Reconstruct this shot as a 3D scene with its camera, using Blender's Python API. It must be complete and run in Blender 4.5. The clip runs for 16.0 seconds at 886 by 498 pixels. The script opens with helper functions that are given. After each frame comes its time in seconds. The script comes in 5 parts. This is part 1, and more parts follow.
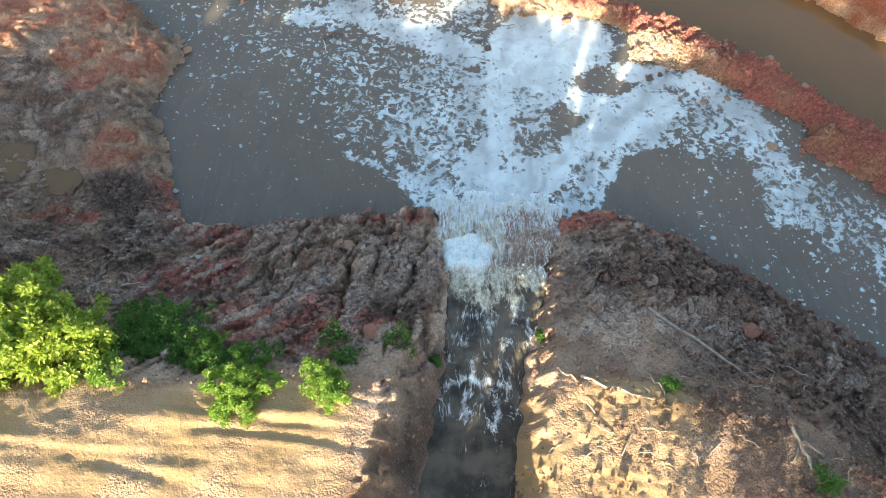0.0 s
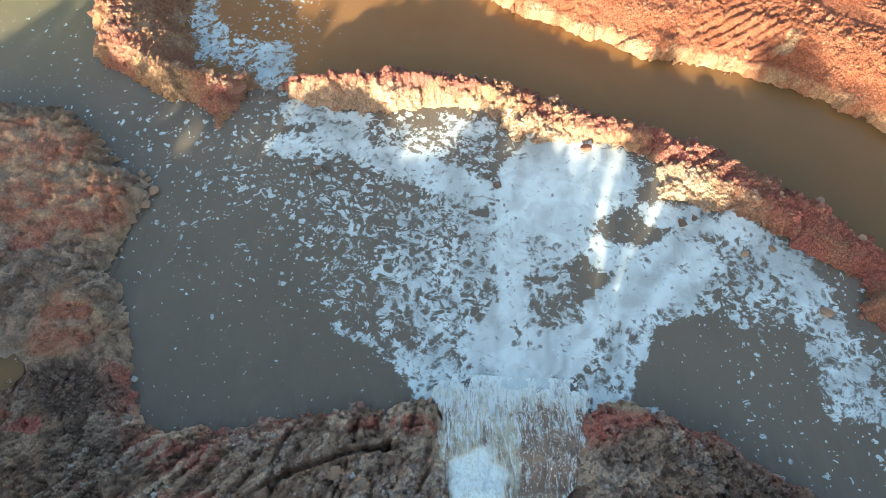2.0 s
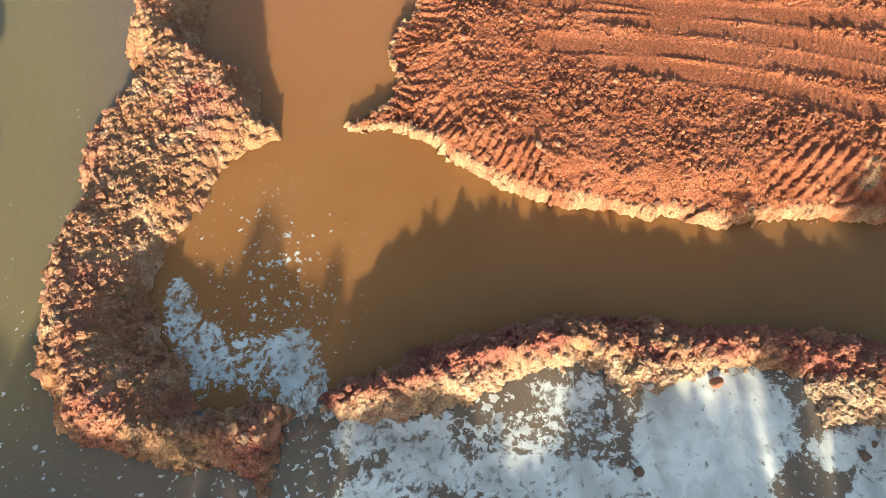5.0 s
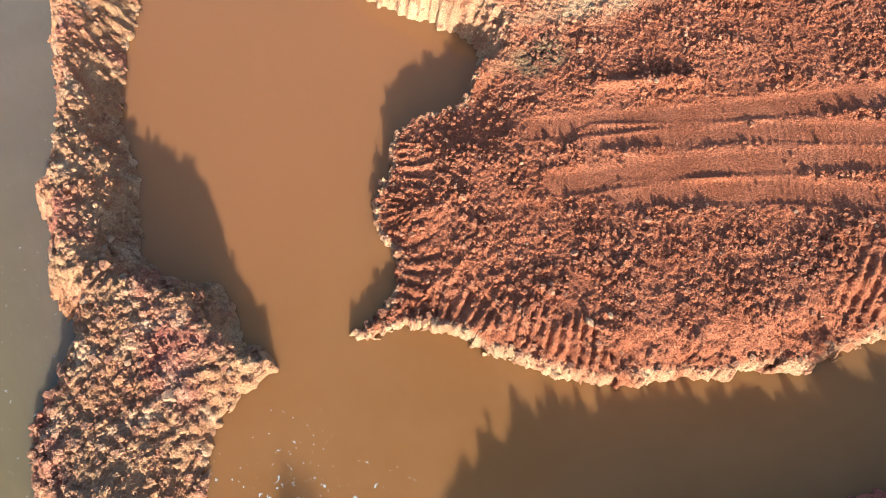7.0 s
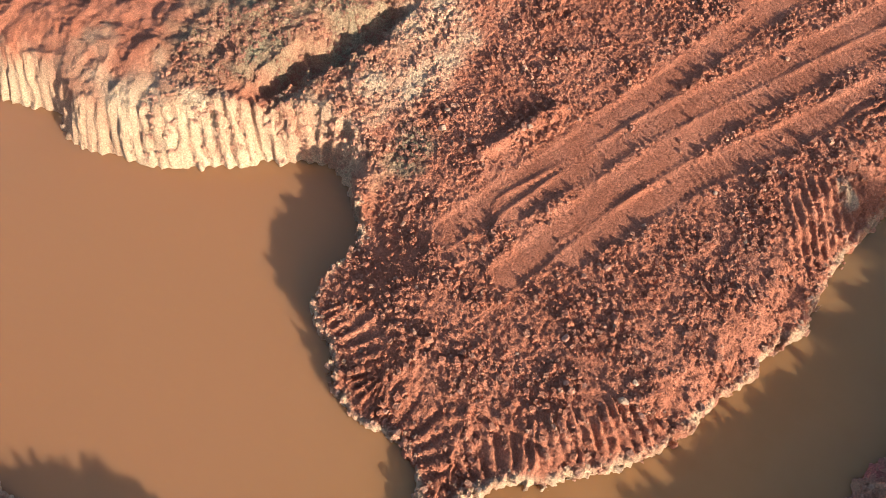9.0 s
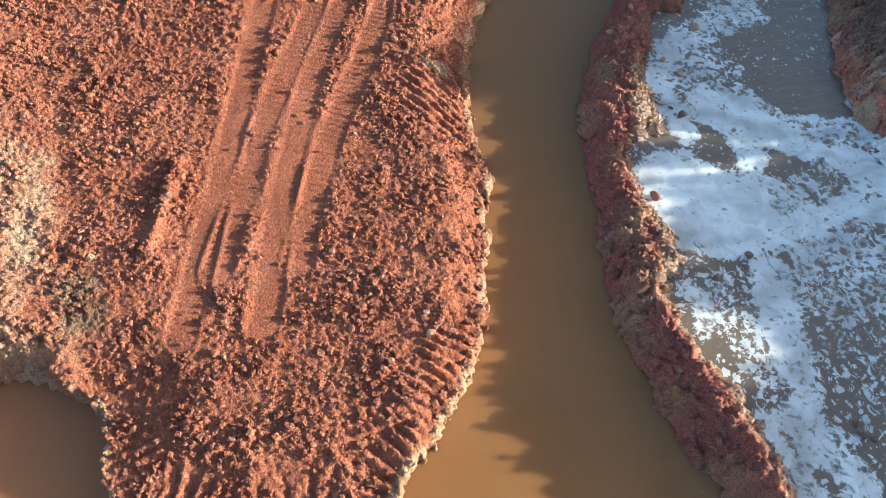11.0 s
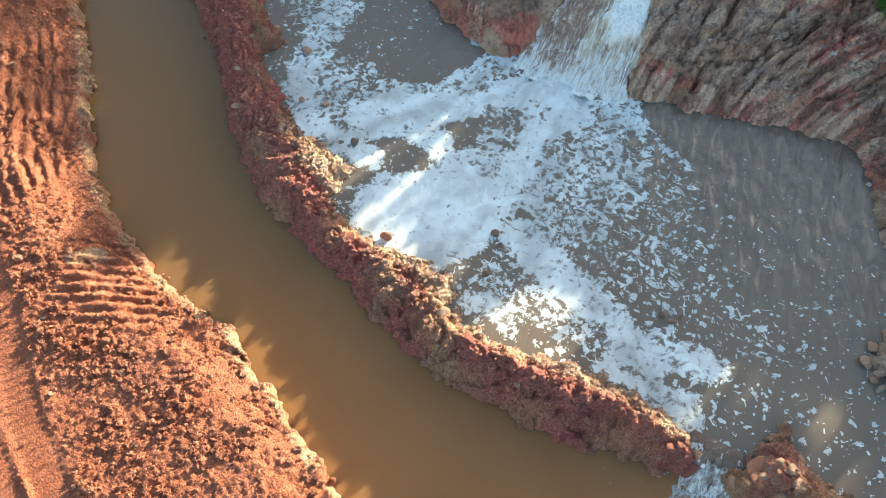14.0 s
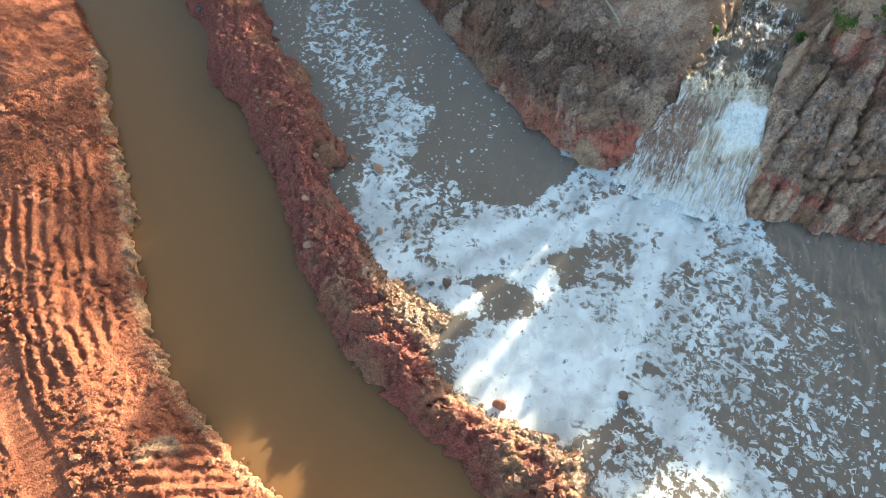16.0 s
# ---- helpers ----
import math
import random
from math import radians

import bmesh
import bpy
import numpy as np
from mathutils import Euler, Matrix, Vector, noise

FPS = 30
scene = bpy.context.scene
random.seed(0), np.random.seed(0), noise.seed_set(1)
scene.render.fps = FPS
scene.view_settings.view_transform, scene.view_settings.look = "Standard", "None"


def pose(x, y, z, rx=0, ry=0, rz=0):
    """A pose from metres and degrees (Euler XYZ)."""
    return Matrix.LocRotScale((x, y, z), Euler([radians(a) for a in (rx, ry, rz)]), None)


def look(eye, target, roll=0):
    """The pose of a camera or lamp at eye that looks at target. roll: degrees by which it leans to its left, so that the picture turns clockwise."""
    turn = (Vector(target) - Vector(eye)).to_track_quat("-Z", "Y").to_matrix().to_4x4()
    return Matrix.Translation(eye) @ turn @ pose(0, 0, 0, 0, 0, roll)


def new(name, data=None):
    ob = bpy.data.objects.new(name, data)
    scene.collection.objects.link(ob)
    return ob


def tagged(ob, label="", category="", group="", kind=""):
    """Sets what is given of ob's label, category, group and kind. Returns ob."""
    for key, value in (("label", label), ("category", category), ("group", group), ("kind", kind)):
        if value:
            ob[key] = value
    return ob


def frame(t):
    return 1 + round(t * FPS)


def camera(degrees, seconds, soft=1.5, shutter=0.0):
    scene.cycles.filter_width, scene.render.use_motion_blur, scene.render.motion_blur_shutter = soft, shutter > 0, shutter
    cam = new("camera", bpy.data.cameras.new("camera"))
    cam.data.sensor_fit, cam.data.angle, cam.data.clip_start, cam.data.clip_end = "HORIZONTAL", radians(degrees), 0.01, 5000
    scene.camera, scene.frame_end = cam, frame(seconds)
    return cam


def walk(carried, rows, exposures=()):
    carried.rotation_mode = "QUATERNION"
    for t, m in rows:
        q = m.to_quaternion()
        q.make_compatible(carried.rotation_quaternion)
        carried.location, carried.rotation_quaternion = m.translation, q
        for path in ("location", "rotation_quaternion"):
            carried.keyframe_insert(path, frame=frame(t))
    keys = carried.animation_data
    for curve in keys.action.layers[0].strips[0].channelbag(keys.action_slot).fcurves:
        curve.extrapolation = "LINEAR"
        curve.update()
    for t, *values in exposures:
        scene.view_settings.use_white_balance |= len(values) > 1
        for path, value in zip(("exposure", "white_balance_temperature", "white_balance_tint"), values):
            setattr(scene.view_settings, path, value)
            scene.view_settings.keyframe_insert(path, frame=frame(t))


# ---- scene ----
cam = camera(69.0, 16.0, 0.5)
PATH = [
    (0, (-0.097, -0.011, 12.891), (-0.087, 0.961, 11.143), 3.1),
    (0.5, (-0.082, 1.013, 12.912), (-0.077, 1.98, 11.162), 2.9),
    (1, (-0.13, 2.134, 12.922), (-0.123, 3.101, 11.171), 2.9),
    (1.5, (-0.202, 3.37, 12.92), (-0.192, 4.336, 11.169), 3.1),
    (2, (-0.379, 4.679, 12.929), (-0.365, 5.645, 11.177), 3.3),
    (2.5, (-0.733, 5.972, 12.921), (-0.675, 6.939, 11.171), 3.4),
    (3, (-1.189, 7.229, 12.917), (-1.09, 8.198, 11.17), 3.1),
    (3.5, (-1.789, 8.517, 12.918), (-1.655, 9.487, 11.174), 2.8),
    (4, (-2.406, 9.804, 12.925), (-2.236, 10.772, 11.183), 1.8),
    (4.2, (-2.602, 10.308, 12.948), (-2.42, 11.276, 11.207), 1.2),
    (6.3, (-4.132, 16.216, 12.903), (-3.707, 17.112, 11.166), 1.6),
    (6.5, (-4.149, 16.846, 12.905), (-3.699, 17.731, 11.169), 1.8),
    (7, (-4.01, 18.448, 12.94), (-3.505, 19.299, 11.202), 2.1),
    (7.5, (-3.828, 20.052, 12.967), (-3.252, 20.86, 11.231), 2.8),
    (8, (-3.762, 21.611, 12.986), (-3.07, 22.325, 11.251), 3.4),
    (8.2, (-3.717, 22.032, 12.964), (-2.988, 22.722, 11.234), 2.5),
    (10.3, (-3.877, 23.124, 12.9), (-2.829, 23.063, 11.198), 0.5),
    (10.5, (-3.869, 23.198, 12.91), (-2.833, 23.044, 11.206), 0.5),
    (11, (-3.811, 23.277, 13.009), (-2.839, 22.919, 11.299), -0.1),
    (11.5, (-3.781, 23.114, 13.065), (-2.905, 22.592, 11.344), -1.7),
    (12, (-3.723, 22.79, 13.124), (-2.971, 22.146, 11.386), -3.7),
    (12.5, (-3.487, 22.475, 13.155), (-2.871, 21.73, 11.404), -4.4),
    (13, (-3.125, 22.132, 13.158), (-2.62, 21.315, 11.404), -4.3),
    (13.5, (-2.574, 21.546, 13.153), (-2.075, 20.727, 11.398), -4.2),
    (14, (-1.89, 20.923, 13.147), (-1.39, 20.102, 11.393), -4.3),
    (14.5, (-1.068, 20.345, 13.144), (-0.568, 19.522, 11.391), -4.3),
    (15, (-0.091, 19.738, 13.149), (0.414, 18.915, 11.398), -4.5),
    (15.5, (1.091, 19.129, 13.181), (1.582, 18.303, 11.427), -4.4),
    (16, (2.482, 18.515, 13.221), (2.93, 17.676, 11.461), -3.7),
]
walk(cam, [(t, look(eye, target, roll)) for t, eye, target, roll in PATH],
     [(0.0, 2.1, 6050, 7), (1.0, 2.22, 6000, 6), (2.0, 1.95, 6100, 4), (3.0, 1.66, 6500, 3), (4.0, 1.42, 6850, 5), (7.0, 1.37, 5850, 13), (8.0, 1.33, 5650, 12), (11.0, 1.5, 5500, 10), (12.0, 1.62, 5650, 7), (13.0, 1.86, 5900, 5), (16.0, 2.06, 6200, 6)])

# ---- light ----
SUN_AZ = radians(17.5)          # the light travels this far east of north
SUN_EL = radians(13.0)
LIGHT = Vector((math.sin(SUN_AZ) * math.cos(SUN_EL), math.cos(SUN_AZ) * math.cos(SUN_EL), -math.sin(SUN_EL)))
world = bpy.data.worlds.new("world")
scene.world = world
world.use_nodes = True
wn = world.node_tree
sky = wn.nodes.new("ShaderNodeTexSky")
sky.sky_type, sky.sun_disc = "NISHITA", False
sky.sun_elevation, sky.sun_rotation = SUN_EL, math.pi + SUN_AZ
sky.air_density, sky.dust_density, sky.ozone_density = 1.0, 2.0, 0.3
wn.links.new(sky.outputs[0], wn.nodes["Background"].inputs[0])
wn.nodes["Background"].inputs[1].default_value = 0.10
sun = new("sun", bpy.data.lights.new("sun", "SUN"))
sun.data.energy, sun.data.angle, sun.data.color = 5.3, radians(0.7), (1.0, 0.82, 0.57)
sun.matrix_world = look((-20, -60, 20), Vector((-20, -60, 20)) + LIGHT)

# ---- small tools ----
RNG = np.random.RandomState(7)
TABLE = RNG.permutation(256)
TABLE = np.concatenate([TABLE, TABLE, TABLE])
GRAD = RNG.rand(256) * 2 * np.pi
GX, GY = np.cos(GRAD), np.sin(GRAD)


def gnoise(x, y, seed=0):
    """Gradient noise on arrays, about -0.7 to 0.7."""
    xi, yi = np.floor(x).astype(int), np.floor(y).astype(int)
    fx, fy = x - xi, y - yi
    u, v = fx * fx * fx * (fx * (fx * 6 - 15) + 10), fy * fy * fy * (fy * (fy * 6 - 15) + 10)

    def corner(i, j):
        h = TABLE[TABLE[(xi + i + seed * 17) & 255] + ((yi + j + seed * 31) & 255)]
        return GX[h] * (fx - i) + GY[h] * (fy - j)
    a, b = corner(0, 0), corner(0, 1)
    a = a + u * (corner(1, 0) - a)
    b = b + u * (corner(1, 1) - b)
    return a + v * (b - a)


def fbm(x, y, freq, octaves=3, seed=0, gain=0.5):
    out, amp = 0, 1.0
    for k in range(octaves):
        out = out + amp * gnoise(x * freq, y * freq, seed + 5 * k)
        freq, amp = freq * 2.03, amp * gain
    return out


def cells_of(x, y, seed=0):
    """Distances to the nearest and second nearest of scattered points, and the nearest one's own number."""
    xi, yi = np.floor(x).astype(int), np.floor(y).astype(int)
    one, two, own, tilt = np.full(x.shape, 9.0), np.full(x.shape, 9.0), np.zeros(x.shape), np.zeros(x.shape)
    for i in (-1, 0, 1):
        for j in (-1, 0, 1):
            h = TABLE[TABLE[(xi + i + seed * 13) & 255] + ((yi + j + seed * 29) & 255)]
            px, py = xi + i + 0.5 + 0.42 * GX[h], yi + j + 0.5 + 0.42 * GY[h]
            d = np.hypot(x - px, y - py)
            two = np.where(d < one, one, np.minimum(two, d))
            own = np.where(d < one, h / 256.0, own)
            k = TABLE[h + 7]
            tilt = np.where(d < one, (x - px) * GX[k] + (y - py) * GY[k], tilt)
            one = np.minimum(one, d)
    return one, two, own, tilt


def step(a, b, v):
    t = np.clip((v - a) / (b - a), 0, 1)
    return t * t * (3 - 2 * t)


def smooth_loop(points, closed=True, n=4):
    """A Catmull-Rom curve through plan points."""
    p = np.array(points, float)
    m = len(p)
    out = []
    for i in range(m if closed else m - 1):
        a, b, c, d = (p[(i + k) % m] if closed else p[min(max(i + k, 0), m - 1)] for k in (-1, 0, 1, 2))
        for s in range(n):
            t = s / n
            out.append(0.5 * (2 * b + (c - a) * t + (2 * a - 5 * b + 4 * c - d) * t * t + (3 * b - a - 3 * c + d) * t ** 3))
    if not closed:
        out.append(p[-1])
    return np.array(out)


def shore_field(poly, x, y):
    """Signed distance to a closed outline (inside positive) and the length along it."""
    best, along = np.full(x.shape, 1e9), np.zeros(x.shape)
    inside, run = np.zeros(x.shape, bool), 0.0
    for (ax, ay), (bx, by) in zip(poly, np.roll(poly, -1, 0)):
        ex, ey = bx - ax, by - ay
        length2 = ex * ex + ey * ey + 1e-12
        t = np.clip(((x - ax) * ex + (y - ay) * ey) / length2, 0, 1)
        d = (x - ax - t * ex) ** 2 + (y - ay - t * ey) ** 2
        near = d < best
        best = np.where(near, d, best)
        along = np.where(near, run + t * math.sqrt(length2), along)
        run += math.sqrt(length2)
        if ay != by:
            inside ^= ((ay > y) != (by > y)) & (x < ex * (y - ay) / (by - ay) + ax)
    return np.sqrt(best) * np.where(inside, 1, -1), along


def line_field(points, x, y):
    """Distance across an open line and the length along it."""
    best, along, run = np.full(x.shape, 1e9), np.zeros(x.shape), 0.0
    for (ax, ay), (bx, by) in zip(points[:-1], points[1:]):
        ex, ey = bx - ax, by - ay
        length = math.hypot(ex, ey)
        t = np.clip(((x - ax) * ex + (y - ay) * ey) / length ** 2, 0, 1)
        d = np.hypot(x - ax - t * ex, y - ay - t * ey)
        near = d < best
        best = np.where(near, d, best)
        along = np.where(near, run + t * length, along)
        run += length
    return best, along


def mesh_of(name, verts, faces, smooth=True, values=None):
    """A mesh from arrays; faces is n x 3 or n x 4; values: point attributes."""
    me = bpy.data.meshes.new(name)
    n, k = faces.shape
    me.vertices.add(len(verts))
    me.vertices.foreach_set("co", np.ascontiguousarray(verts, np.float32).ravel())
    me.loops.add(n * k)
    me.loops.foreach_set("vertex_index", np.ascontiguousarray(faces, np.int32).ravel())
    me.polygons.add(n)
    me.polygons.foreach_set("loop_start", np.arange(0, n * k, k, dtype=np.int32))
    me.update(calc_edges=True)
    if smooth:
        me.shade_smooth()
    else:
        me.shade_flat()
    for key, arr in (values or {}).items():
        me.attributes.new(key, "FLOAT", "POINT").data.foreach_set("value", np.ascontiguousarray(arr, np.float32))
    return me


def thing(name, me, material, label="", category="", group="", kind="", parent=None):
    ob = new(name, me)
    if me is not None and not me.materials:
        me.materials.append(material)
    if parent is not None:
        ob.parent = parent
    return tagged(ob, label, category, group, kind)


# ---- materials ----
class Nodes:
    def __init__(self, name):
        self.mat = bpy.data.materials.new(name)
        self.mat.use_nodes = True
        self.tree = self.mat.node_tree
        self.shader = self.tree.nodes["Principled BSDF"]
        self.coord = self.tree.nodes.new("ShaderNodeTexCoord").outputs["Object"]

    def put(self, socket, value):
        if isinstance(value, bpy.types.NodeSocket):
            self.tree.links.new(value, socket)
        elif isinstance(value, tuple) and len(value) == 3 and socket.type == "RGBA":
            socket.default_value = (*value, 1)
        else:
            socket.default_value = value

    def set(self, key, value):
        self.put(self.shader.inputs[key], value)

    def noise(self, scale, detail=4.0, rough=0.55, distortion=0.0, at=None):
        n = self.tree.nodes.new("ShaderNodeTexNoise")
        self.tree.links.new(at or self.coord, n.inputs["Vector"])
        for key, v in (("Scale", scale), ("Detail", detail), ("Roughness", rough), ("Distortion", distortion)):
            n.inputs[key].default_value = v
        return n.outputs["Fac"]

    def cells(self, scale, feature="F1", at=None):
        n = self.tree.nodes.new("ShaderNodeTexVoronoi")
        n.feature = feature
        self.tree.links.new(at or self.coord, n.inputs["Vector"])
        n.inputs["Scale"].default_value = scale
        return n.outputs["Distance"]

    def stretched(self, sx, sy, sz, turn=0.0):
        n = self.tree.nodes.new("ShaderNodeMapping")
        self.tree.links.new(self.coord, n.inputs["Vector"])
        n.inputs["Scale"].default_value, n.inputs["Rotation"].default_value = (sx, sy, sz), (0, 0, radians(turn))
        return n.outputs["Vector"]

    def value(self, key):
        n = self.tree.nodes.new("ShaderNodeAttribute")
        n.attribute_name = key
        return n.outputs["Fac"]

    def island(self):
        return self.tree.nodes.new("ShaderNodeNewGeometry").outputs["Random Per Island"]

    def each(self):
        return self.tree.nodes.new("ShaderNodeObjectInfo").outputs["Random"]

    def span(self, v, a, b, lo=0.0, hi=1.0, soft=True):
        n = self.tree.nodes.new("ShaderNodeMapRange")
        n.interpolation_type = "SMOOTHSTEP" if soft else "LINEAR"
        for key, val in (("Value", v), ("From Min", a), ("From Max", b), ("To Min", lo), ("To Max", hi)):
            self.put(n.inputs[key], val)
        return n.outputs["Result"]

    def math(self, op, a, b=0.0):
        n = self.tree.nodes.new("ShaderNodeMath")
        n.operation = op
        self.put(n.inputs[0], a)
        self.put(n.inputs[1], b)
        return n.outputs[0]

    def mix(self, f, a, b, blend="MIX"):
        n = self.tree.nodes.new("ShaderNodeMix")
        n.data_type, n.blend_type = "RGBA", blend
        self.put(n.inputs[0], f)
        self.put(n.inputs[6], a)
        self.put(n.inputs[7], b)
        return n.outputs[2]

    def bump(self, height, distance, strength=1.0, normal=None):
        n = self.tree.nodes.new("ShaderNodeBump")
        n.inputs["Distance"].default_value, n.inputs["Strength"].default_value = distance, strength
        self.put(n.inputs["Height"], height)
        if normal is not None:
            self.tree.links.new(normal, n.inputs["Normal"])
        return n.outputs["Normal"]


RED, PALE, SAND, DARK = (0.36, 0.125, 0.085), (0.54, 0.43, 0.36), (0.44, 0.295, 0.145), (0.115, 0.080, 0.062)


def soil(name, base, other, red=RED, pale=PALE, dark=DARK, pieces=False, pebbles=False, contrast=1.0):
    """Bare earth: two tones in patches, then clay, mould, pale and dark tones by the mesh's own masks."""
    m = Nodes(name)
    patch = m.span(m.noise(0.9, 5, 0.6), 0.38, 0.62)
    colour = m.mix(patch, base, other)
    if pieces:
        r = m.island()
        colour = m.mix(m.span(r, 0.78, 1.0, 0, 0.6, False), colour, pale)
        colour = m.mix(m.span(m.math("FRACT", m.math("MULTIPLY", r, 7.3)), 0, 1, 0.0, 0.45, False), colour, red)
    grain = m.noise(22, 5, 0.7)
    fine = m.noise(95, 3, 0.7)
    colour = m.mix(m.value("red"), colour, m.mix(m.span(grain, 0.3, 0.7), red, tuple(c * 1.35 for c in red)))
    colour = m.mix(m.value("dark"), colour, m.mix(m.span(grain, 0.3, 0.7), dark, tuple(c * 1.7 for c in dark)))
    colour = m.mix(m.value("pale"), colour, m.mix(m.span(grain, 0.3, 0.7), pale, tuple(min(1, c * 1.25) for c in pale)))
    colour = m.mix(m.value("sand"), colour, m.mix(m.span(grain, 0.3, 0.7), SAND, tuple(c * 0.8 for c in SAND)))
    stones = 0.0
    if pebbles:
        for size, low in ((8.0, 0.80), (15.0, 0.72)):
            dots = m.tree.nodes.new("ShaderNodeTexVoronoi")
            m.tree.links.new(m.coord, dots.inputs["Vector"])
            dots.inputs["Scale"].default_value = size
            pick = m.tree.nodes.new("ShaderNodeSeparateColor")
            m.tree.links.new(dots.outputs["Color"], pick.inputs[0])
            lump = m.math("MULTIPLY", m.span(pick.outputs[0], low, low + 0.02), m.span(m.math("ADD", dots.outputs["Distance"], m.math("MULTIPLY", fine, 0.25)), 0.30, 0.52, 1.0, 0.0))
            lump = m.math("MULTIPLY", lump, m.span(m.value("sand"), 0.2, 0.6, 1.0, 0.1))
            colour = m.mix(m.math("MULTIPLY", lump, 0.75), colour, m.mix(pick.outputs[1], (0.58, 0.46, 0.37), (0.40, 0.26, 0.20)))
            stones = m.math("ADD", lump, stones)
    chips = m.tree.nodes.new("ShaderNodeTexVoronoi")
    m.tree.links.new(m.coord, chips.inputs["Vector"])
    chips.inputs["Scale"].default_value = 32.0
    tone = m.tree.nodes.new("ShaderNodeSeparateColor")
    m.tree.links.new(chips.outputs["Color"], tone.inputs[0])
    chip = m.span(tone.outputs[0], 0, 1, 1.0 - 0.13 * contrast, 1.0 + 0.13 * contrast, False)
    speck = m.span(m.math("ADD", m.math("MULTIPLY", grain, 0.6), m.math("MULTIPLY", fine, 0.4)), 0.3, 0.7, 0.98 - 0.26 * contrast, 0.98 + 0.26 * contrast, False)
    if pebbles:
        chip = m.math("ADD", 1.0, m.math("MULTIPLY", m.math("SUBTRACT", chip, 1.0), m.span(m.value("sand"), 0.3, 0.8, 1.0, 0.3)))
    speck = m.math("MULTIPLY", speck, chip)
    n = m.tree.nodes.new("ShaderNodeVectorMath")
    n.operation = "SCALE"
    m.put(n.inputs[0], colour)
    m.put(n.inputs["Scale"], speck)
    m.set("Base Color", n.outputs[0])
    m.set("Roughness", 0.93)
    m.set("Specular IOR Level", 0.2)
    crumb = m.math("ADD", m.math("ADD", m.math("MULTIPLY", m.cells(15), -0.7), m.math("MULTIPLY", chips.outputs["Distance"], -0.9)), m.noise(9, 4, 0.65))
    calm = m.span(m.value("sand"), 0.3, 0.8, 1.0, 0.09) if pebbles else 1.0
    grain, crumb, fine = m.math("MULTIPLY", grain, calm), m.math("MULTIPLY", crumb, calm), m.math("MULTIPLY", fine, calm)
    relief = m.bump(fine, 0.014, 0.9, m.bump(grain, 0.06 * contrast, 0.9, m.bump(crumb, 0.05 * contrast, 0.9)))
    m.set("Normal", m.bump(stones, 0.05, 0.8, relief) if pebbles else relief)
    return m.mat


soil_south = soil("dark bank earth", (0.41, 0.262, 0.175), (0.60, 0.42, 0.295), (0.57, 0.20, 0.15), pale=(0.70, 0.53, 0.40), pebbles=True, contrast=0.95)
soil_island = soil("red bulldozed earth", (0.46, 0.165, 0.09), (0.53, 0.205, 0.118), pale=(0.60, 0.44, 0.28), dark=(0.20, 0.165, 0.10), contrast=1.5)
soil_berm = soil("tan and red berm earth", (0.50, 0.27, 0.155), (0.58, 0.37, 0.22), (0.42, 0.155, 0.125), (0.66, 0.51, 0.37), contrast=1.4)
clods_south = soil("brown bank stones", (0.35, 0.25, 0.18), (0.52, 0.39, 0.30), (0.42, 0.15, 0.115), pieces=True)
clods_island = soil("red earth clods", (0.46, 0.18, 0.10), (0.54, 0.235, 0.14), pieces=True, pale=(0.64, 0.40, 0.27), contrast=1.4)
clods_berm = soil("tan berm rubble", (0.50, 0.26, 0.155), (0.59, 0.38, 0.24), (0.44, 0.17, 0.135), pieces=True, pale=(0.63, 0.46, 0.32), contrast=1.4)

clods_stone = soil("pale grey fragments", (0.50, 0.41, 0.33), (0.60, 0.50, 0.41), pieces=True, pale=(0.72, 0.66, 0.60))
clods_edge = soil("broken cut edge lumps", (0.46, 0.25, 0.15), (0.56, 0.38, 0.24), pieces=True, pale=(0.60, 0.44, 0.28))
clods_pale = soil("pale broken stone", (0.52, 0.36, 0.24), (0.62, 0.48, 0.34), pieces=True, pale=(0.70, 0.58, 0.44))


